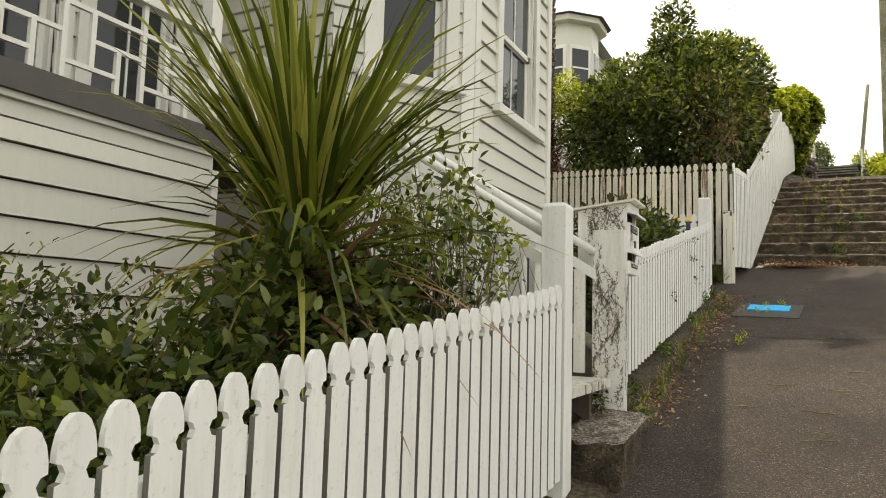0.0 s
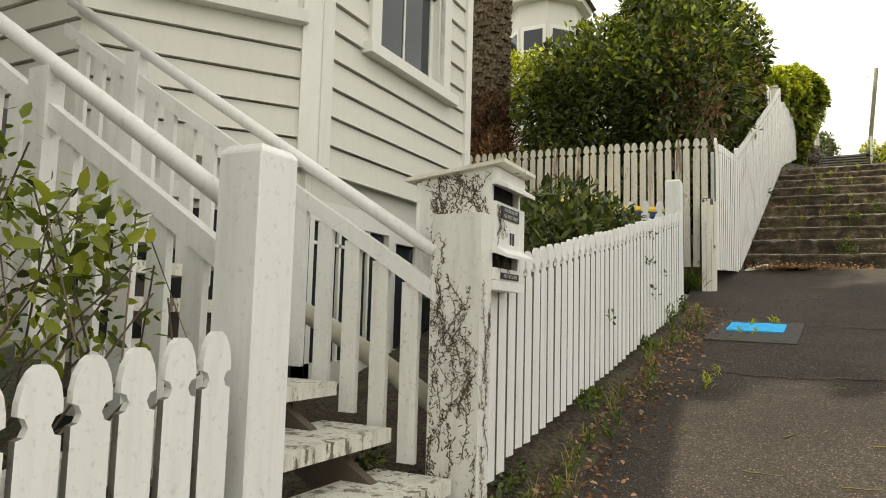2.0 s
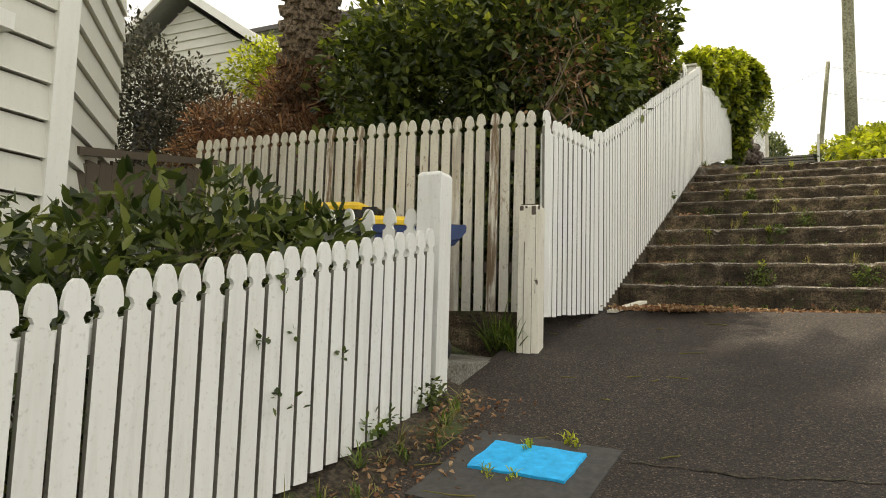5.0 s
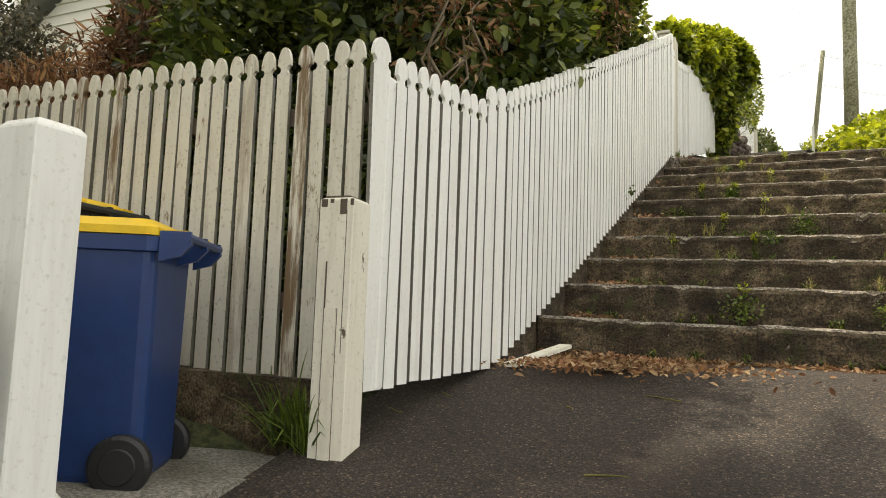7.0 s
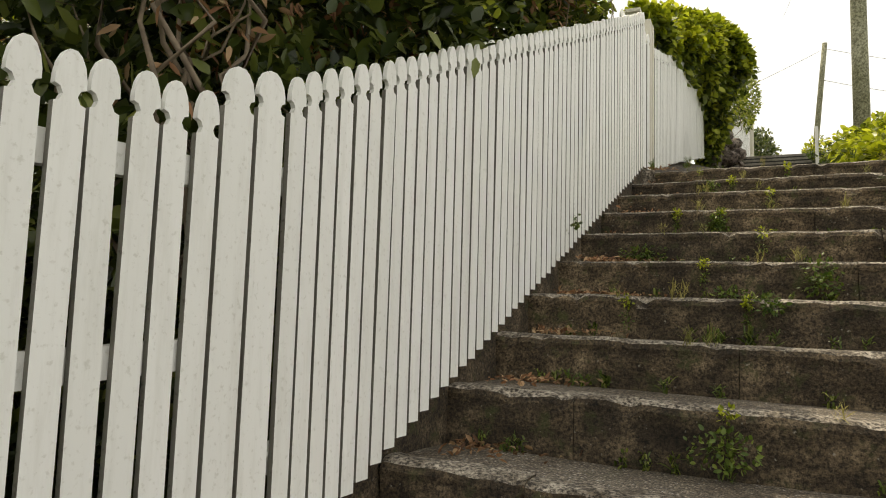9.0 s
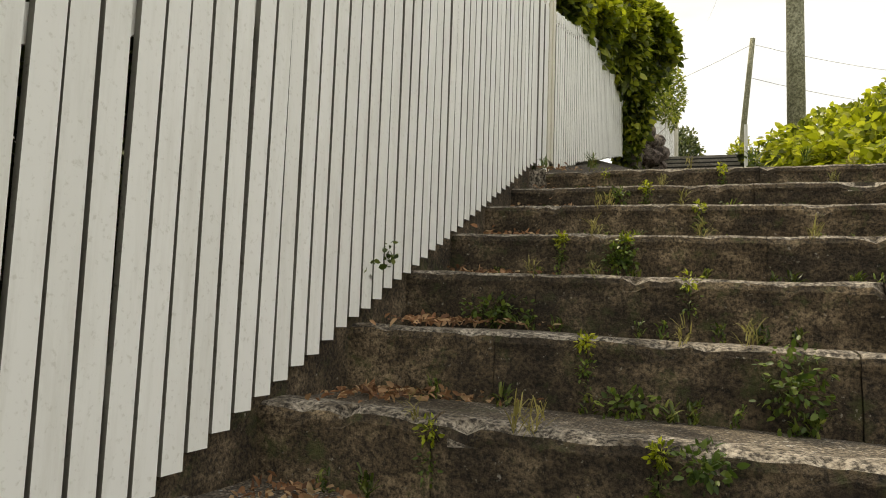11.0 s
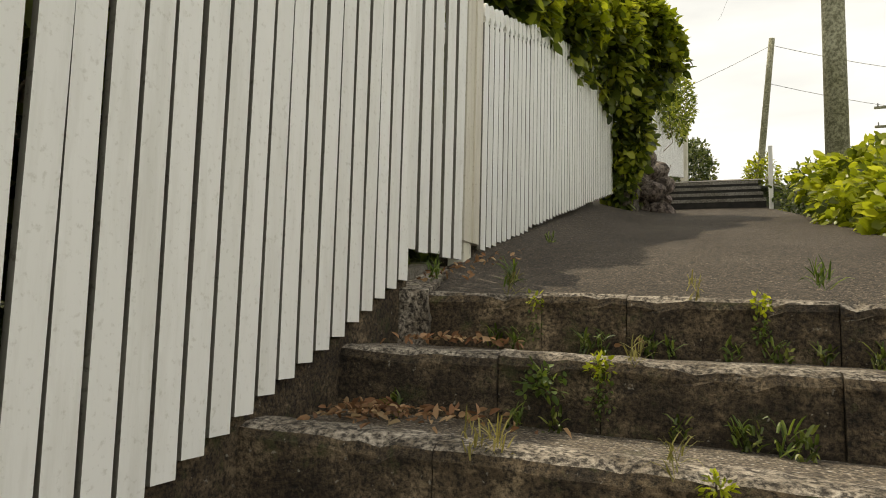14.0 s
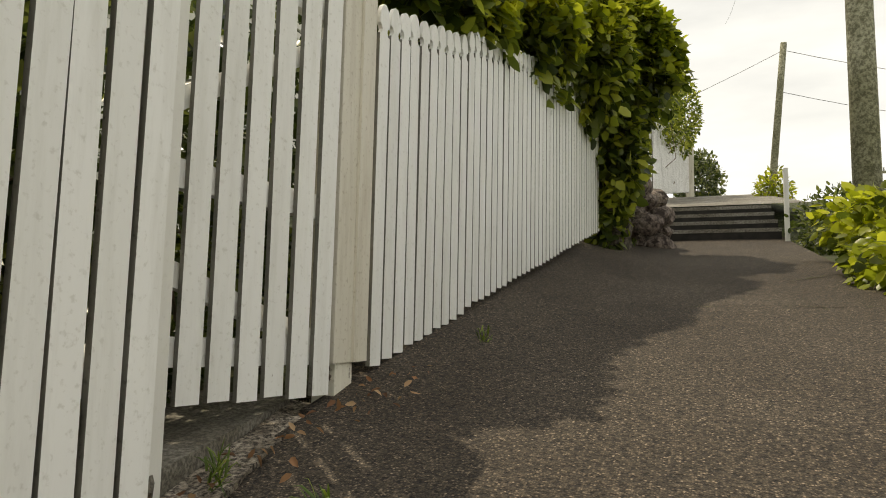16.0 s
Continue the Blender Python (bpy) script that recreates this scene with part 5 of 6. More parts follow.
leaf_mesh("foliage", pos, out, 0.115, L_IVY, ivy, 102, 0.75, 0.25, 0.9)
# inner leaves in dark green put shade inside the ivy
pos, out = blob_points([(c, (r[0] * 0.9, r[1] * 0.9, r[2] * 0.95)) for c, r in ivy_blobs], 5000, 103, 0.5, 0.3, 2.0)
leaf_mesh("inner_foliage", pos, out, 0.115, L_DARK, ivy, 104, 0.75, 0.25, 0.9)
# lime leaves over the top put sunlight into the leaf colour
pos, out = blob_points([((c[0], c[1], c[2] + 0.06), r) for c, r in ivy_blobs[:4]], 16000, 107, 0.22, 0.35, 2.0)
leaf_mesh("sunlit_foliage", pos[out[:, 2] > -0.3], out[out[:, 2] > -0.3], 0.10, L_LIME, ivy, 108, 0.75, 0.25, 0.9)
stems("trunk", [(0.1, 22.3, 5.6)] * 3, [(0.15, 22.2, 7.6), (-0.1, 21.6, 7.4), (0.2, 22.4, 7.0)], 0.12, 0.05, BARK, ivy, 105, 0.06, 7)

# beyond the upper steps
rockwall = thing("rock_wall", "rough rock garden wall beside the upper steps", "wall")
rr = random.Random(9)
for k in range(34):
    bm = bmesh.new()
    bmesh.ops.create_icosphere(bm, subdivisions=2, radius=0.5)
    s = rr.uniform(0.16, 0.28)
    for v in bm.verts:
        v.co = Vector((v.co.x * s * 1.5, v.co.y * s * 1.5, v.co.z * s * 1.15)) * (1 + 0.35 * noise.noise(v.co * 2.4 + Vector((k, 0, 0))))
    ob = part("rock", bm, ROCK, rockwall)
    ob.location = (rr.uniform(0.22, 0.52), 22.6 + rr.uniform(0, 2.0), 5.98 + rr.uniform(0, 0.62))
far_fence = thing("picket_fence", "far white picket fence above the upper steps", "fence", "street picket fences")
picket_run(far_fence, (0.22, 27.6), (0.75, 33.2), 7.45, 8.5, 1.3, WHITE, 0.115, 0.095, 15)
post(far_fence, 0.78, 33.4, 8.3, 10.1, 0.2, GREYED)
shrub("hedge_bush", "clipped green hedge above the far fence", "hedge", [((0.15, 29.2, 9.3), (0.55, 1.6, 0.75)), ((0.42, 31.6, 9.9), (0.6, 1.7, 0.95))], 7500, 0.10, L_IVY, 111, (0.0, 30.0, 7.6), 0.35, 0.15)
shrub("hedge_bush", "dark hedge beside the far road", "hedge", [((1.0, 37.0, 9.3), (0.7, 2.2, 0.85)), ((0.95, 35.2, 9.2), (0.5, 1.2, 0.8))], 4200, 0.13, L_DARK, 113, (0.95, 36.5, 8.4), 0.4, 0.2)
shrub("garden_bush", "rounded bush beside the upper steps", "shrub", [((2.5, 24.3, 6.32), (0.55, 0.8, 0.50)), ((3.2, 24.6, 6.38), (0.7, 0.8, 0.52))], 4600, 0.08, L_MID, 115, (2.7, 24.4, 5.9), 0.5, 0.3)
shrub("garden_bush", "yellow-green shrub by the leaning pole", "shrub", [((2.35, 30.5, 7.95), (0.35, 0.6, 0.40))], 800, 0.10, L_LIME, 117, (2.6, 30.5, 7.7), 0.6, 0.4)
vine = thing("vine_bank", "yellow-green climbing vine covering the bank", "vine")
vb = [((2.45, 17.8, 4.75), (0.6, 0.8, 0.36)), ((2.55, 19.0, 5.15), (0.72, 1.0, 0.44)), ((2.6, 20.3, 5.55), (0.8, 1.0, 0.46)), ((2.8, 21.6, 5.9), (0.9, 1.0, 0.46)), ((3.4, 19.4, 5.6), (0.8, 1.4, 0.55)), ((3.4, 17.8, 5.0), (0.8, 1.0, 0.45)), ((3.8, 21.5, 6.25), (0.9, 1.3, 0.6))]
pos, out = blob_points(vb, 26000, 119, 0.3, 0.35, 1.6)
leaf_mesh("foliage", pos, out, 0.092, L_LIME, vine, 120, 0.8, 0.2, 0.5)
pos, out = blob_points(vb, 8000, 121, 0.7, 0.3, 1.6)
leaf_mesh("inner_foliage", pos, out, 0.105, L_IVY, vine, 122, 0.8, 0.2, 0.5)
for k in range(5):
    stems("cane", [(3.2 + 0.12 * k, 20.5 + 0.3 * k, 6.0)], [(3.1 + 0.2 * k, 20.2 + 0.5 * k, 6.75 + 0.1 * (k % 3))], 0.006, 0.002, TWIG, vine, 123 + k, 0.04, 4)

# ---- poles and wires ----
def pole(label, x, y, z0, z1, r, lean=(0, 0), arms=()):
    t_ = thing("power_pole", label, "pole")
    bm = bmesh.new()
    tube(bm, [(x + lean[0] * k / 4, y + lean[1] * k / 4, lerp(z0, z1, k / 4)) for k in range(5)], [lerp(r, r * 0.82, k / 4) for k in range(5)], 16)
    part("shaft", bm, POLE, t_, "", True)
    for za, w in arms:
        arm = box_part("crossarm", (x + lean[0] - w, y - 0.06, za - 0.07), (x + lean[0] + w, y + 0.06, za + 0.07), POLE, t_)
        for q in (-0.85, -0.45, 0.45, 0.85):
            bm = bmesh.new()
            tube(bm, [(x + q * w, y, za + 0.07), (x + q * w, y, za + 0.28)], [0.05, 0.035], 8)
            part("insulator", bm, WIRE, arm)
    return t_


pole("thick weathered timber power pole rising from the vine bank", 2.44, 22.94, 5.2, 13.5, 0.132)
pole("thin leaning timber pole with a single wire", 2.22, 30.4, 6.8, 10.95, 0.075, (0.41, 0.0))
pole("distant timber pole with three crossarms", 13.1, 62.0, 5.0, 18.6, 0.19, (0, 0), ((18.2, 1.3), (17.0, 1.3), (14.6, 2.0)))
box_part("marker_post", (1.84, 24.05, 6.1), (1.89, 24.10, 7.02), TRIM, None, "thin pale stake beside the upper steps", 0.004)
tagged(bpy.data.objects["marker_post"], "", "post")


def wire(a, b, sag, r=0.006):
    bm = bmesh.new()
    pts = [Vector(a).lerp(Vector(b), k / 16) - Vector((0, 0, sag * 4 * (k / 16) * (1 - k / 16))) for k in range(17)]
    tube(bm, pts, [r] * 17, 5)
    tagged(part("power_wire", bm, WIRE, None, "thin dark overhead wire against the sky"), "", "wire", "overhead wires")


wire((2.62, 30.4, 10.80), (-9.5, 36.0, 9.6), 0.7)
wire((2.62, 30.4, 10.80), (14.0, 40.0, 12.6), 0.5)
wire((2.52, 30.4, 9.95), (14.0, 40.0, 11.4), 0.5)
wire((2.44, 22.9, 13.3), (2.87, 60.0, 24.0), 0.8)
wire((2.3, 22.9, 13.2), (-9.0, 26.0, 11.2), 0.4)

# ---- neighbours' houses ----
def far_house(label, x0, x1, y0, y1, z0, z1, ridge, wins, along="x"):
    h = thing("neighbour_house", label, "house")
    bm = bmesh.new()
    z = z0
    box(bm, (x0, y0, z0), (x1, y1, z1))
    wall = part("wall", bm, BOARD, h)
    while z < z1 - 0.05:
        box_part("weatherboard", (x0 - 0.02, y0 - 0.035, z), (x1 + 0.02, y0 - 0.002, z + 0.02), BOARD, wall, "", 0)
        box_part("weatherboard", (x1 + 0.002, y0, z), (x1 + 0.035, y1, z + 0.02), BOARD, wall, "", 0)
        z += 0.22
    bm = bmesh.new()
    o = 0.45
    lo = [bm.verts.new((x, y, z1)) for x, y in ((x0 - o, y0 - o), (x1 + o, y0 - o), (x1 + o, y1 + o), (x0 - o, y1 + o))]
    cx, cy = (x0 + x1) / 2, (y0 + y1) / 2
    if along == "x":
        r0, r1 = bm.verts.new((x0 + 2.0, cy, ridge)), bm.verts.new((x1 - 2.0, cy, ridge))
        fs = ((lo[0], lo[1], r1, r0), (lo[1], lo[2], r1), (lo[2], lo[3], r0, r1), (lo[3], lo[0], r0))
    else:
        r0, r1 = bm.verts.new((cx, y0 - o, ridge)), bm.verts.new((cx, y1 + o, ridge))
        fs = ((lo[1], lo[2], r1, r0), (lo[3], lo[0], r0, r1))
    for f in fs:
        bm.faces.new(f)
    if along == "x":
        bm.faces.new(lo[::-1])
    part("roof", bm, ROOF, h)
    if along != "x":
        bm = bmesh.new()
        prism(bm, [(x0, z1 - 0.01), (x1, z1 - 0.01), (cx, ridge - 0.28)], y1 - y0, Matrix.Translation((0, cy, 0)))
        part("gable", bm, BOARD, h)
        for sg in (-1, 1):
            bm = bmesh.new()
            e_ = (cx + sg * ((x1 - x0) / 2 + o + 0.05), z1 - 0.06)
            prism(bm, [(e_[0], e_[1] - 0.12), (e_[0], e_[1] + 0.08), (cx, ridge + 0.1), (cx, ridge - 0.1)], 0.05, Matrix.Translation((0, y0 - o - 0.03, 0)))
            part("bargeboard", bm, TRIM, h)
        for k in range(int((ridge - z1) / 0.22)):
            zz = z1 + 0.2 + k * 0.22
            hw = (x1 - x0) / 2 * (ridge - 0.28 - zz) / (ridge - 0.28 - z1)
            if hw > 0.1:
                box_part("weatherboard", (cx - hw, y0 - 0.035, zz), (cx + hw, y0 - 0.002, zz + 0.02), BOARD, wall, "", 0)
    if along == "x":
        box_part("gutter", (x0 - o - 0.05, y0 - o - 0.1, z1 - 0.1), (x1 + o + 0.05, y0 - o, z1 + 0.06), DECK, h, "dark gutter")
    for (a, b, c, e) in wins:
        w = box_part("window", (a - 0.1, y0 - 0.07, c - 0.1), (b + 0.1, y0 - 0.03, e + 0.1), TRIM, h, "", 0.01)
        box_part("pane", (a, y0 - 0.09, c), (b, y0 - 0.072, e), GLASS, w, "", 0)
        box_part("glazing_bar", ((a + b) / 2 - 0.03, y0 - 0.105, c), ((a + b) / 2 + 0.03, y0 - 0.091, e), TRIM, w, "", 0)
    return h


far_house("white weatherboard house with a grey roof above the bushes", -16.0, -7.2, 25.5, 33.0, 6.0, 12.75, 15.3, [(-12.9, -12.1, 10.8, 11.9), (-10.4, -9.6, 10.9, 12.1), (-8.6, -7.8, 10.8, 12.1)])
bay = thing("bay_house", "white house with a hipped bay beyond the bush", "house")
BX, BY = -7.5, 24.2
bm = bmesh.new()
oct_ = [(BX + 1.25 * math.cos(radians(22.5 + 45 * k)), BY + 1.25 * math.sin(radians(22.5 + 45 * k))) for k in range(8)]
for za, zb, s in ((6.0, 12.15, 1.0), (12.15, 12.35, 1.25)):
    lo = [bm.verts.new((BX + (x - BX) * s, BY + (y - BY) * s, za)) for x, y in oct_]
    hi = [bm.verts.new((BX + (x - BX) * s, BY + (y - BY) * s, zb)) for x, y in oct_]
    for k in range(8):
        bm.faces.new((lo[k], lo[(k + 1) % 8], hi[(k + 1) % 8], hi[k]))
    bm.faces.new(hi)
    bm.faces.new(lo[::-1])
part("wall", bm, BOARD, bay)
bm = bmesh.new()
lo = [bm.verts.new((BX + (x - BX) * 1.38, BY + (y - BY) * 1.38, 12.36)) for x, y in oct_]
tip = bm.verts.new((BX, BY, 12.95))
for k in range(8):
    bm.faces.new((lo[k], lo[(k + 1) % 8], tip))
bm.faces.new(lo[::-1])
part("roof", bm, DECK, bay, "dark hipped roof")
for k in (4, 5, 6, 7):
    a, b = Vector((*oct_[k], 0)), Vector((*oct_[(k + 1) % 8], 0))
    m_w = turned(a.x, a.y, 0, math.atan2(b.y - a.y, b.x - a.x))
    L = (b - a).length
    w = box_part("window", (0.06, -0.04, 9.7), (L - 0.06, -0.004, 11.35), TRIM, bay, "", 0.01, m_w)
    box_part("pane", (0.16, -0.06, 9.8), (L - 0.16, -0.042, 11.2), GLASS, w, "", 0, m_w)
    box_part("glazing_bar", (0.16, -0.075, 10.48), (L - 0.16, -0.061, 10.54), TRIM, w, "", 0, m_w)
far_house("white gabled cottage with a porch behind the hedge", -13.4, -8.9, 17.0, 24.0, 3.0, 7.85, 9.6, [(-12.5, -11.7, 5.5, 7.0)], "y")


# ---- weeds, litter, fallen leaves ----
def bank(x, y):
    """The soil verge that rises from the asphalt to the fence's foot."""
    u = -0.86 + 0.035 * (y - 5) + 0.06 * noise.noise(Vector((y * 1.3, 0, 0))) - x
    k = 0.25 if y > 4.8 else 0.15
    return street(y) - 0.03 + (0.045 + k * u if u > 0 else 0.5 * u)



def tufts(name, label, spots, mat, length, width, n_, seed, category="weeds"):
    vs_all = thing(name, label, category)
    for k, (x, y, z) in enumerate(spots):
        blades("tuft", (x, y, z), n_, length * random.Random(seed + k).uniform(0.6, 1.3), width, mat, vs_all, seed + k, 0.8, 0.5, 0.7, "", 3, 0.02)
    return vs_all


rw = random.Random(131)
foot_spots, lip_spots = [], []
for i in range(0, 10):
    yf = LIPS[i][0] - 0.015
    zf = LIPS[i + 1][1]
    for _ in range(16):
        foot_spots.append((rw.uniform(-0.45 + 0.045 * (10 - i), 2.4), yf - abs(rw.gauss(0, 0.02)), zf))
    for _ in range(3):
        lip_spots.append((rw.uniform(0.0, 2.2), yf + 0.03, LIPS[i][1]))
cross = lambda pts: [(x, y + skew(x), z - 0.015 * (x - 0.8)) for x, y, z in pts]
foot_spots, lip_spots = cross(foot_spots), cross(lip_spots)
tufts("step_weeds", "small green weeds along the feet of the risers", foot_spots[::2], L_WEED, 0.06, 0.011, 18, 141)
tufts("step_weeds", "low mossy green weeds at the risers", foot_spots[1::2], L_MID, 0.06, 0.014, 22, 241)
tufts("dry_grass", "pale dry grass tufts on the step edges", lip_spots, L_STRAW, 0.085, 0.006, 22, 341)
weedy = thing("broadleaf_weed", "leafy green weed rooted in a riser joint", "weeds")
for c, r, n_ in (((1.06, 14.06, 3.56), (0.10, 0.05, 0.13), 110), ((0.60, 14.06, 3.47), (0.10, 0.05, 0.05), 60), ((0.80, 13.57, 3.40), (0.07, 0.04, 0.06), 60), ((0.50, 15.03, 4.02), (0.08, 0.04, 0.10), 90),
                 ((0.05, 14.52, 3.76), (0.16, 0.04, 0.06), 90), ((0.42, 15.97, 4.47), (0.07, 0.04, 0.06), 50), ((1.45, 12.62, 2.86), (0.14, 0.06, 0.10), 100), ((0.62, 12.58, 2.84), (0.14, 0.06, 0.08), 90)):
    c = (c[0], c[1] + 0.12 + skew(c[0]), c[2])
    pos, out = blob_points([(c, r)], n_ * 2, int(c[0] * 1000), 0.9, 0.3)
    leaf_mesh("leaves", pos, out, 0.026, L_WEED, weedy, int(c[1] * 100), 0.6)
joint_weed = thing("joint_weed", "yellow-green weeds sprouting from the joints between kerb stones", "weeds")
for i, x, n_ in ((1, 0.578, 90), (2, 0.853, 60), (3, 0.224, 90), (3, 0.523, 110), (0, 0.30, 40), (5, 0.463, 70), (6, 0.697, 90), (6, 0.103, 60), (8, 0.623, 60), (4, 0.787, 50), (0, 1.02, 60)):
    for dz, rz, sz in ((-0.015, 0.035, 0.020), (-0.10, 0.06, 0.016)):
        c = (x, LIPS[i][0] + skew(x) - 0.012, LIPS[i][1] + dz)
        pos, out = blob_points([(c, (0.032, 0.018, rz))], n_, 900 + i * 7 + int(100 * x), 0.9, 0.4)
        leaf_mesh("sprig", pos, out, sz, L_LIME if dz > -0.05 else L_WEED, joint_weed, 31 + i + int(50 * x), 0.5, kind="stuff")
verge = []
for k in range(46):
    y = 4.95 + k * 0.092
    vx = -1.03 + 0.046 * (y - 5) + abs(rw.gauss(0.02, 0.08))
    verge.append((vx, y, bank(vx, y)))
tufts("verge_weeds", "weeds and grass along the foot of the fence", verge[::2], L_WEED, 0.12, 0.012, 16, 441)
tufts("verge_weeds", "dry straw among the weeds by the fence", verge[1::2], L_STRAW, 0.14, 0.006, 12, 541)
tufts("grass_clump", "long green grass clump beside the flaking post", [(-0.98, 10.33, 2.18), (-1.05, 10.36, 2.18), (-1.12, 10.35, 2.18), (-0.92, 10.27, 2.17)], L_WEED, 0.42, 0.012, 34, 641)
tufts("verge_weeds", "yellowing weeds in the asphalt crack", [(-0.50, 7.17, street(7.17)), (-0.44, 7.3, street(7.3)), (-0.47, 7.02, street(7.02)), (-0.3, 8.7, street(8.7)), (-0.12, 8.80, street(8.80)), (-0.16, 8.83, street(8.83)), (-0.38, 8.42, street(8.42)), (-0.27, 8.43, street(8.43))], L_LIME, 0.065, 0.010, 24, 741)
tufts("verge_weeds", "grass along the path's edges", [(-0.05 + rw.uniform(-.1, .1), 16.75, 4.80), (0.2, 16.62, 4.77), (1.2, 16.6, 4.77), (1.6, 17.2, 4.9), (0.05, 18.2, 5.1), (0.12, 21.9, 5.9), (0.3, 22.6, 6.0), (0.05, 22.2, 5.95)], L_WEED, 0.09, 0.01, 26, 841)


def litter(name, label, spots, size, mat, seed):
    rg = np.random.default_rng(seed)
    p = np.array(spots)
    out = rg.normal(0, 1, p.shape) * np.array([1, 1, 0.12])
    ob = leaf_mesh(name, p, out / (np.linalg.norm(out, axis=1)[:, None] + 1e-9), size, mat, None, seed, 0.5, 0.5, 0.0)
    return tagged(ob, label, "leaf litter", "", "stuff")


spots = []
for _ in range(4200):
    a, r = rw.uniform(0, 6.28), abs(rw.gauss(0, 0.34))
    x, y = -0.02 + r * 1.1 * math.cos(a), 11.76 + r * 1.1 * math.sin(a)
    if y < 12.22 and x > -0.5:
        spots.append((x, y, 2.512 + 0.03 * math.exp(-r * r * 20) * rw.random()))
for _ in range(1500):
    spots.append((rw.uniform(-0.4, 2.65), 12.20 - abs(rw.gauss(0, 0.085)), 2.514 + 0.015 * rw.random()))
for i in range(10):
    for _ in range(190 if i in (1, 2, 4, 5) else 80):
        u = abs(rw.gauss(0, 0.22))
        yf = LIPS[i][0] - 0.02 - abs(rw.gauss(0, 0.14))
        spots.append((-0.62 + 0.093 * (yf - 11.57) + 0.06 + u, yf, LIPS[i + 1][1] + 0.030 + 0.012 * rw.random()))
litter("leaf_litter", "fallen brown leaves drifted on the steps", spots, 0.037, L_DRY, 151)
spots = []
for _ in range(1100):
    y = rw.uniform(4.8, 9.3)
    x = -1.02 + 0.045 * (y - 5) + abs(rw.gauss(0.08, 0.15))
    spots.append((x, y, max(bank(x, y), street(y)) + 0.012 + 0.012 * rw.random()))
for _ in range(260):
    y = rw.uniform(16.6, 22.5)
    spots.append((-0.24 + 0.066 * (y - 16.6) + abs(rw.gauss(0, 0.1)), y, street(y) + 0.012))
litter("leaf_litter", "brown leaves and bark along the fence foot", spots, 0.034, L_DRY, 152)
tw = thing("dry_twigs", "dry fallen twigs on the asphalt", "twigs")
tsp = [(rw.uniform(-0.8, 0.4), rw.uniform(4.5, 11.5)) for _ in range(40)]
for k, (x, y) in enumerate(tsp):
    stems("twig", [(x, y, street(min(y, 11.2)) + 0.012)], [(x + rw.uniform(-0.2, 0.2), y + rw.uniform(-0.14, 0.14), street(min(y, 11.2)) + 0.02)], 0.004, 0.002, L_STRAW, tw, 153 + k, 0.05, 4)
# cracks across the asphalt and the upper path
def crack(label, pts, w):
    rc = random.Random(int(pts[0][1] * 10))
    vs, fs = [], []
    for (xa, ya), (xb, yb) in zip(pts, pts[1:]):
        k = max(2, int(math.hypot(xb - xa, yb - ya) / 0.05))
        for q in range(k):
            x, y = lerp(xa, xb, q / k), lerp(ya, yb, q / k) + rc.uniform(-0.018, 0.018)
            ww = w * rc.uniform(0.3, 1.4)
            z = street(y) + 0.012 * noise.noise(Vector((x * 0.8, y * 0.8, 3))) + 0.005
            vs += [(x, y - ww, z - 0.231 * ww), (x, y + ww, z + 0.231 * ww)]
    fs = [(2 * q, 2 * q + 2, 2 * q + 3, 2 * q + 1) for q in range(len(vs) // 2 - 1)]
    tagged(from_faces("pavement_crack", vs, fs, SOIL, None, label), label, "crack", "", "structure")


crack("dirt-filled crack running across the asphalt", [(-0.62, 7.42), (0.0, 7.33), (0.8, 7.42), (1.7, 7.35), (3.0, 7.5)], 0.012)
crack("dirt-filled seam beside the meter cover", [(0.12, 8.72), (0.55, 8.70), (1.1, 8.78)], 0.008)
crack("branching crack in the upper path", [(1.9, 20.9), (1.45, 20.4), (1.5, 20.1), (1.42, 19.6), (1.5, 19.2)], 0.012)
crack("seam across the upper path", [(0.4, 19.35), (1.0, 19.32), (1.8, 19.38)], 0.006)
for c, r, n_, mt in (((-1.28, 4.70, 1.10), (0.16, 0.10, 0.13), 260, L_DARK), ((-1.5, 4.72, 1.25), (0.12, 0.06, 0.10), 160, L_MID), ((-0.9, 9.0, 2.12), (0.10, 0.16, 0.14), 260, L_MID), ((-0.93, 8.55, 2.02), (0.08, 0.2, 0.12), 220, L_WEED),
                     ((-0.94, 7.7, 1.78), (0.06, 0.2, 0.08), 160, L_MID), ((-1.0, 6.4, 1.45), (0.06, 0.3, 0.09), 200, L_WEED), ((-1.05, 5.3, 1.17), (0.07, 0.3, 0.08), 180, L_MID), ((-0.92, 4.9, 0.98), (0.09, 0.1, 0.07), 120, L_WEED)):
    if c[0] > -1.1:
        r = (r[0] * 0.7, r[1], r[2] * 0.65)
        c = (c[0] - 0.03, c[1], bank(c[0], c[1]) + 0.5 * r[2])
    pos, out = blob_points([(c, r)], n_, int(abs(c[1]) * 311), 0.9, 0.3)
    wd = thing("verge_plant", "low creeping weed at the foot of the fence", "weeds")
    leaf_mesh("leaves", pos, out, 0.034, mt, wd, int(c[1] * 97), 0.6)
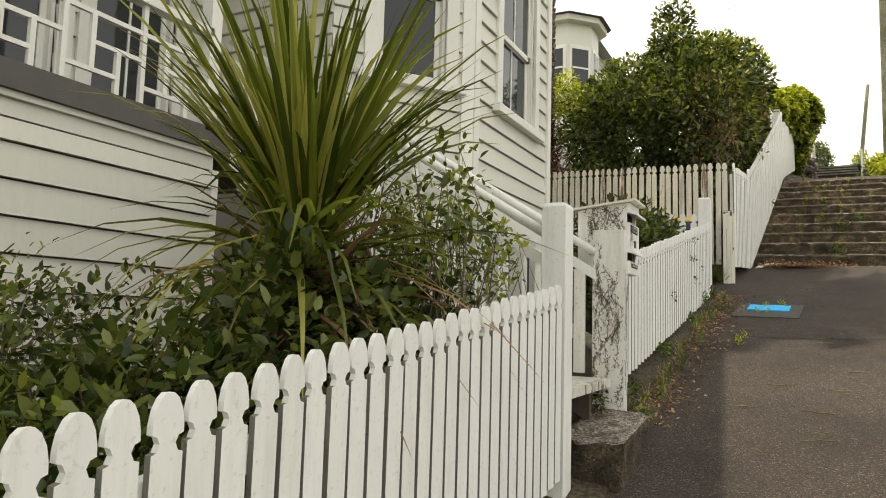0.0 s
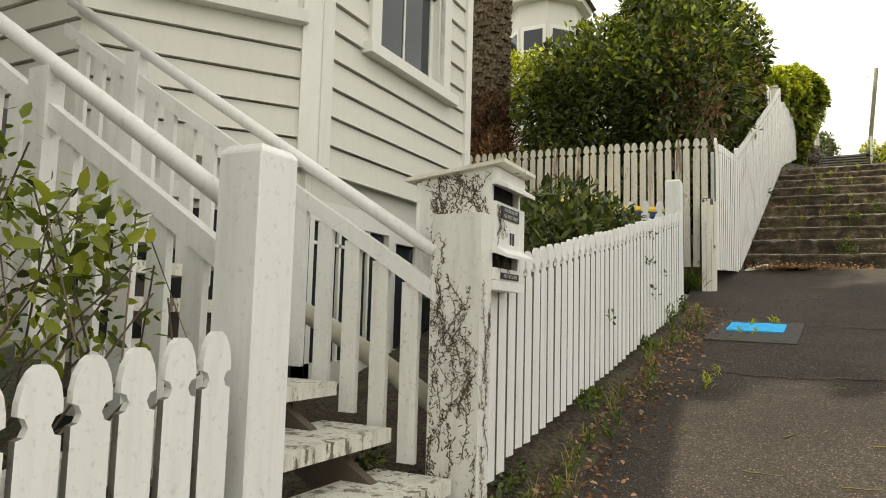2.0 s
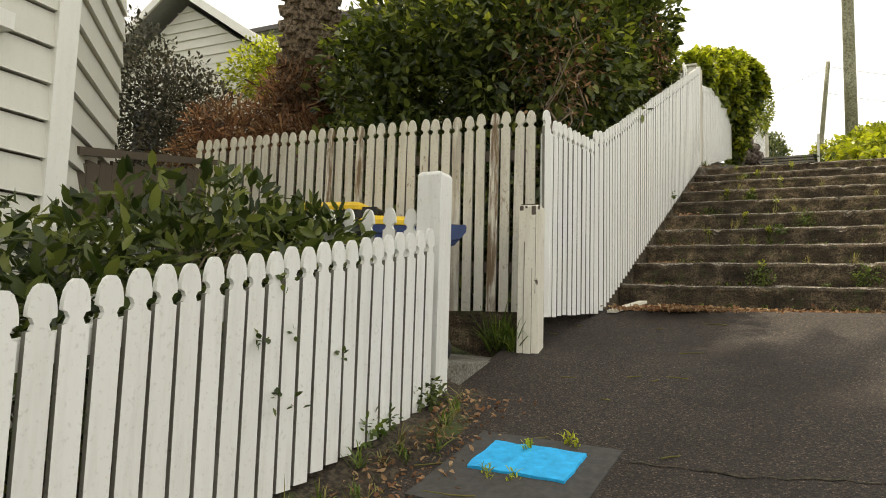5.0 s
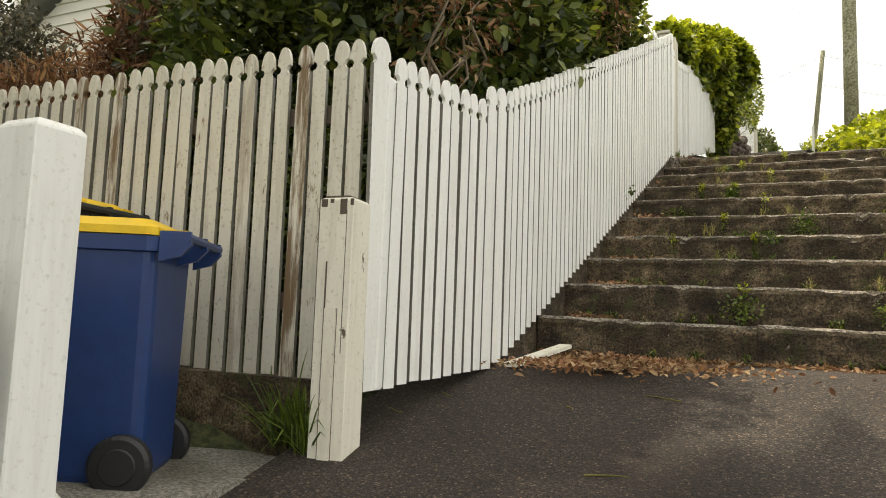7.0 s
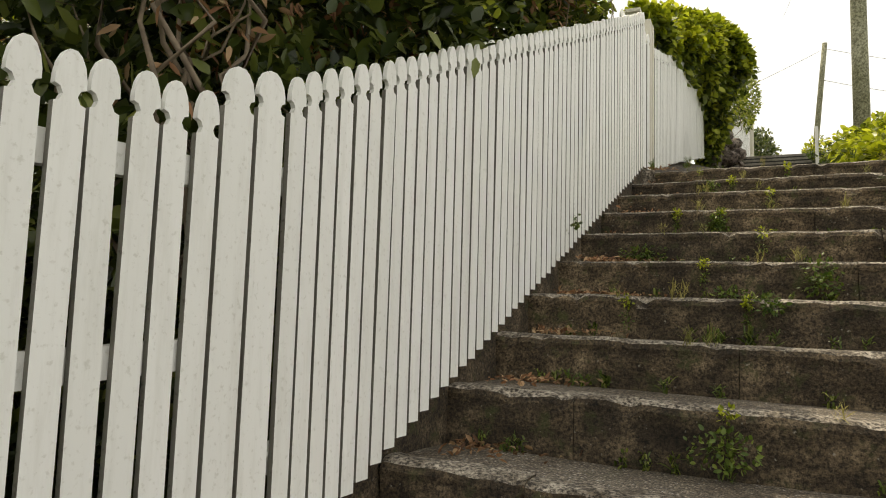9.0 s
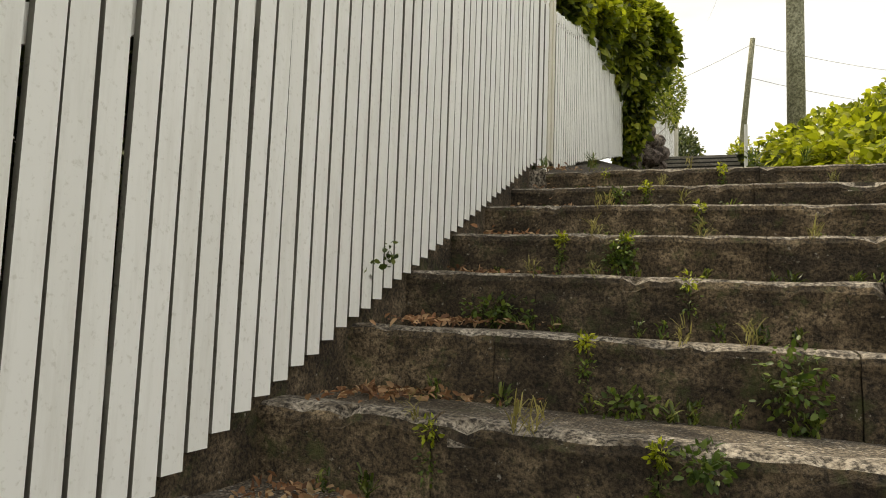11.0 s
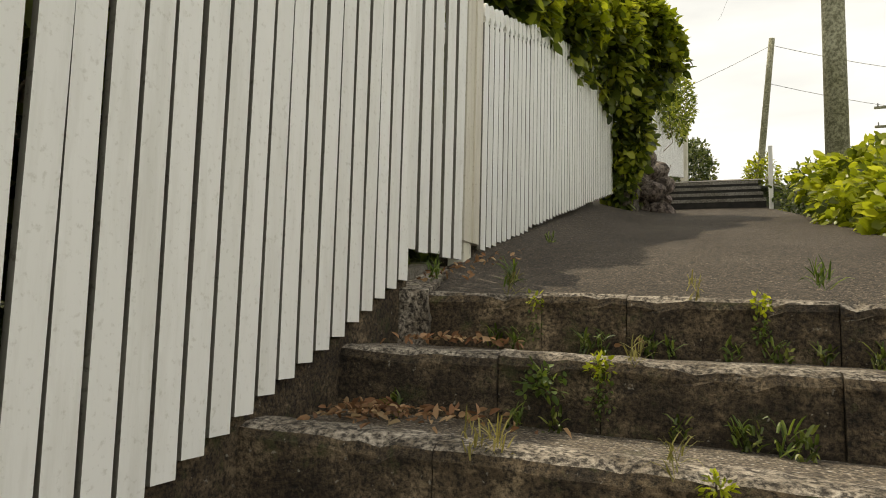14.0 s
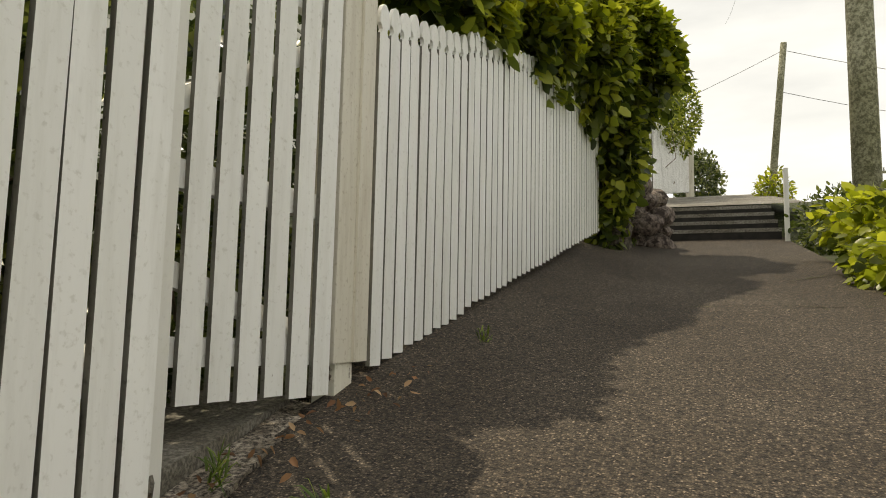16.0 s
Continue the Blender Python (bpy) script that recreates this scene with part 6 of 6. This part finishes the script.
# ivy leaves poking out between pickets
poke = thing("ivy_sprigs", "dark ivy leaves poking out between the pickets", "ivy")
for x, y, z, k in ((-0.985, 7.737, 2.285, 10), (-0.975, 7.90, 2.314, 7), (-0.96, 8.19, 2.202, 6), (-0.98, 7.818, 2.083, 9), (-0.975, 7.925, 2.038, 6), (-1.037, 6.756, 1.856, 10), (-0.98, 7.84, 2.514, 6), (-0.365, 14.50, 3.972, 9), (-0.365, 14.475, 3.998, 7), (-0.378, 14.33, 3.905, 7), (-0.363, 14.49, 3.945, 8)):
    pos, out = blob_points([((x + 0.02, y, z), (0.03, 0.035, 0.04))], k, int(y * 100), 0.9, 0.2)
    leaf_mesh("sprig", pos, out, 0.03, L_DARK, poke, int(y * 77), 0.75, kind="stuff")
# threshold of the upper gate: a flat slab behind a rough kerb
def flat_slab(name, plan, z0, z1, cuts, rough, mat, label, fall=0.11):
    bm = bmesh.new()
    lo = [bm.verts.new((x, y, z0)) for x, y in plan]
    hi = [bm.verts.new((x, y, z1)) for x, y in plan]
    bm.faces.new(lo[::-1])
    bm.faces.new(hi)
    for k in range(4):
        bm.faces.new((lo[k], lo[(k + 1) % 4], hi[(k + 1) % 4], hi[k]))
    bmesh.ops.subdivide_edges(bm, edges=bm.edges[:], cuts=cuts, use_grid_fill=True)
    for v in bm.verts:
        k = noise.noise(v.co * 7) + 0.5 * noise.noise(v.co * 19)
        v.co += Vector((rough * k, rough * 0.7 * k, rough * 0.6 * k + fall * (v.co.y - 17.5)))
    return tagged(part(name, bm, mat, None, label), "", "pavement", "", "structure")


flat_slab("gate_slab", [(-1.3, 16.58), (-0.24, 16.58), (-0.42, 17.50), (-1.3, 17.50)], 4.5, 4.912, 5, 0.006, CONCRETE, "stained concrete threshold under the upper gate")
flat_slab("gate_kerb", [(-0.235, 16.56), (-0.09, 16.56), (-0.30, 17.47), (-0.415, 17.47)], 4.5, 4.900, 9, 0.022, LIP, "broken concrete kerb edging the gate's threshold", 0.17)
# soil strip along the fence and garden beds
sheet("soil_verge", axis([(-1.3, 0), (-0.58, 0.06)]), axis([(2.2, 0), (9.35, 0.1)]), lambda x, y: bank(x, y) + 0.025 * noise.noise(Vector((x * 6, y * 5, 1))), SOIL, "leaf-strewn soil strip along the fence", category="soil")
sheet("garden_bed", axis([(-3.7, 0), (-1.2, 0.25)]), axis([(-2.0, 0), (9.2, 0.3)]), lambda x, y: min(street(y) + 0.10, 2.1) + 0.06 * noise.noise(Vector((x * 2, y * 2, 5))), SOIL, "dark garden bed soil before the house", category="soil")
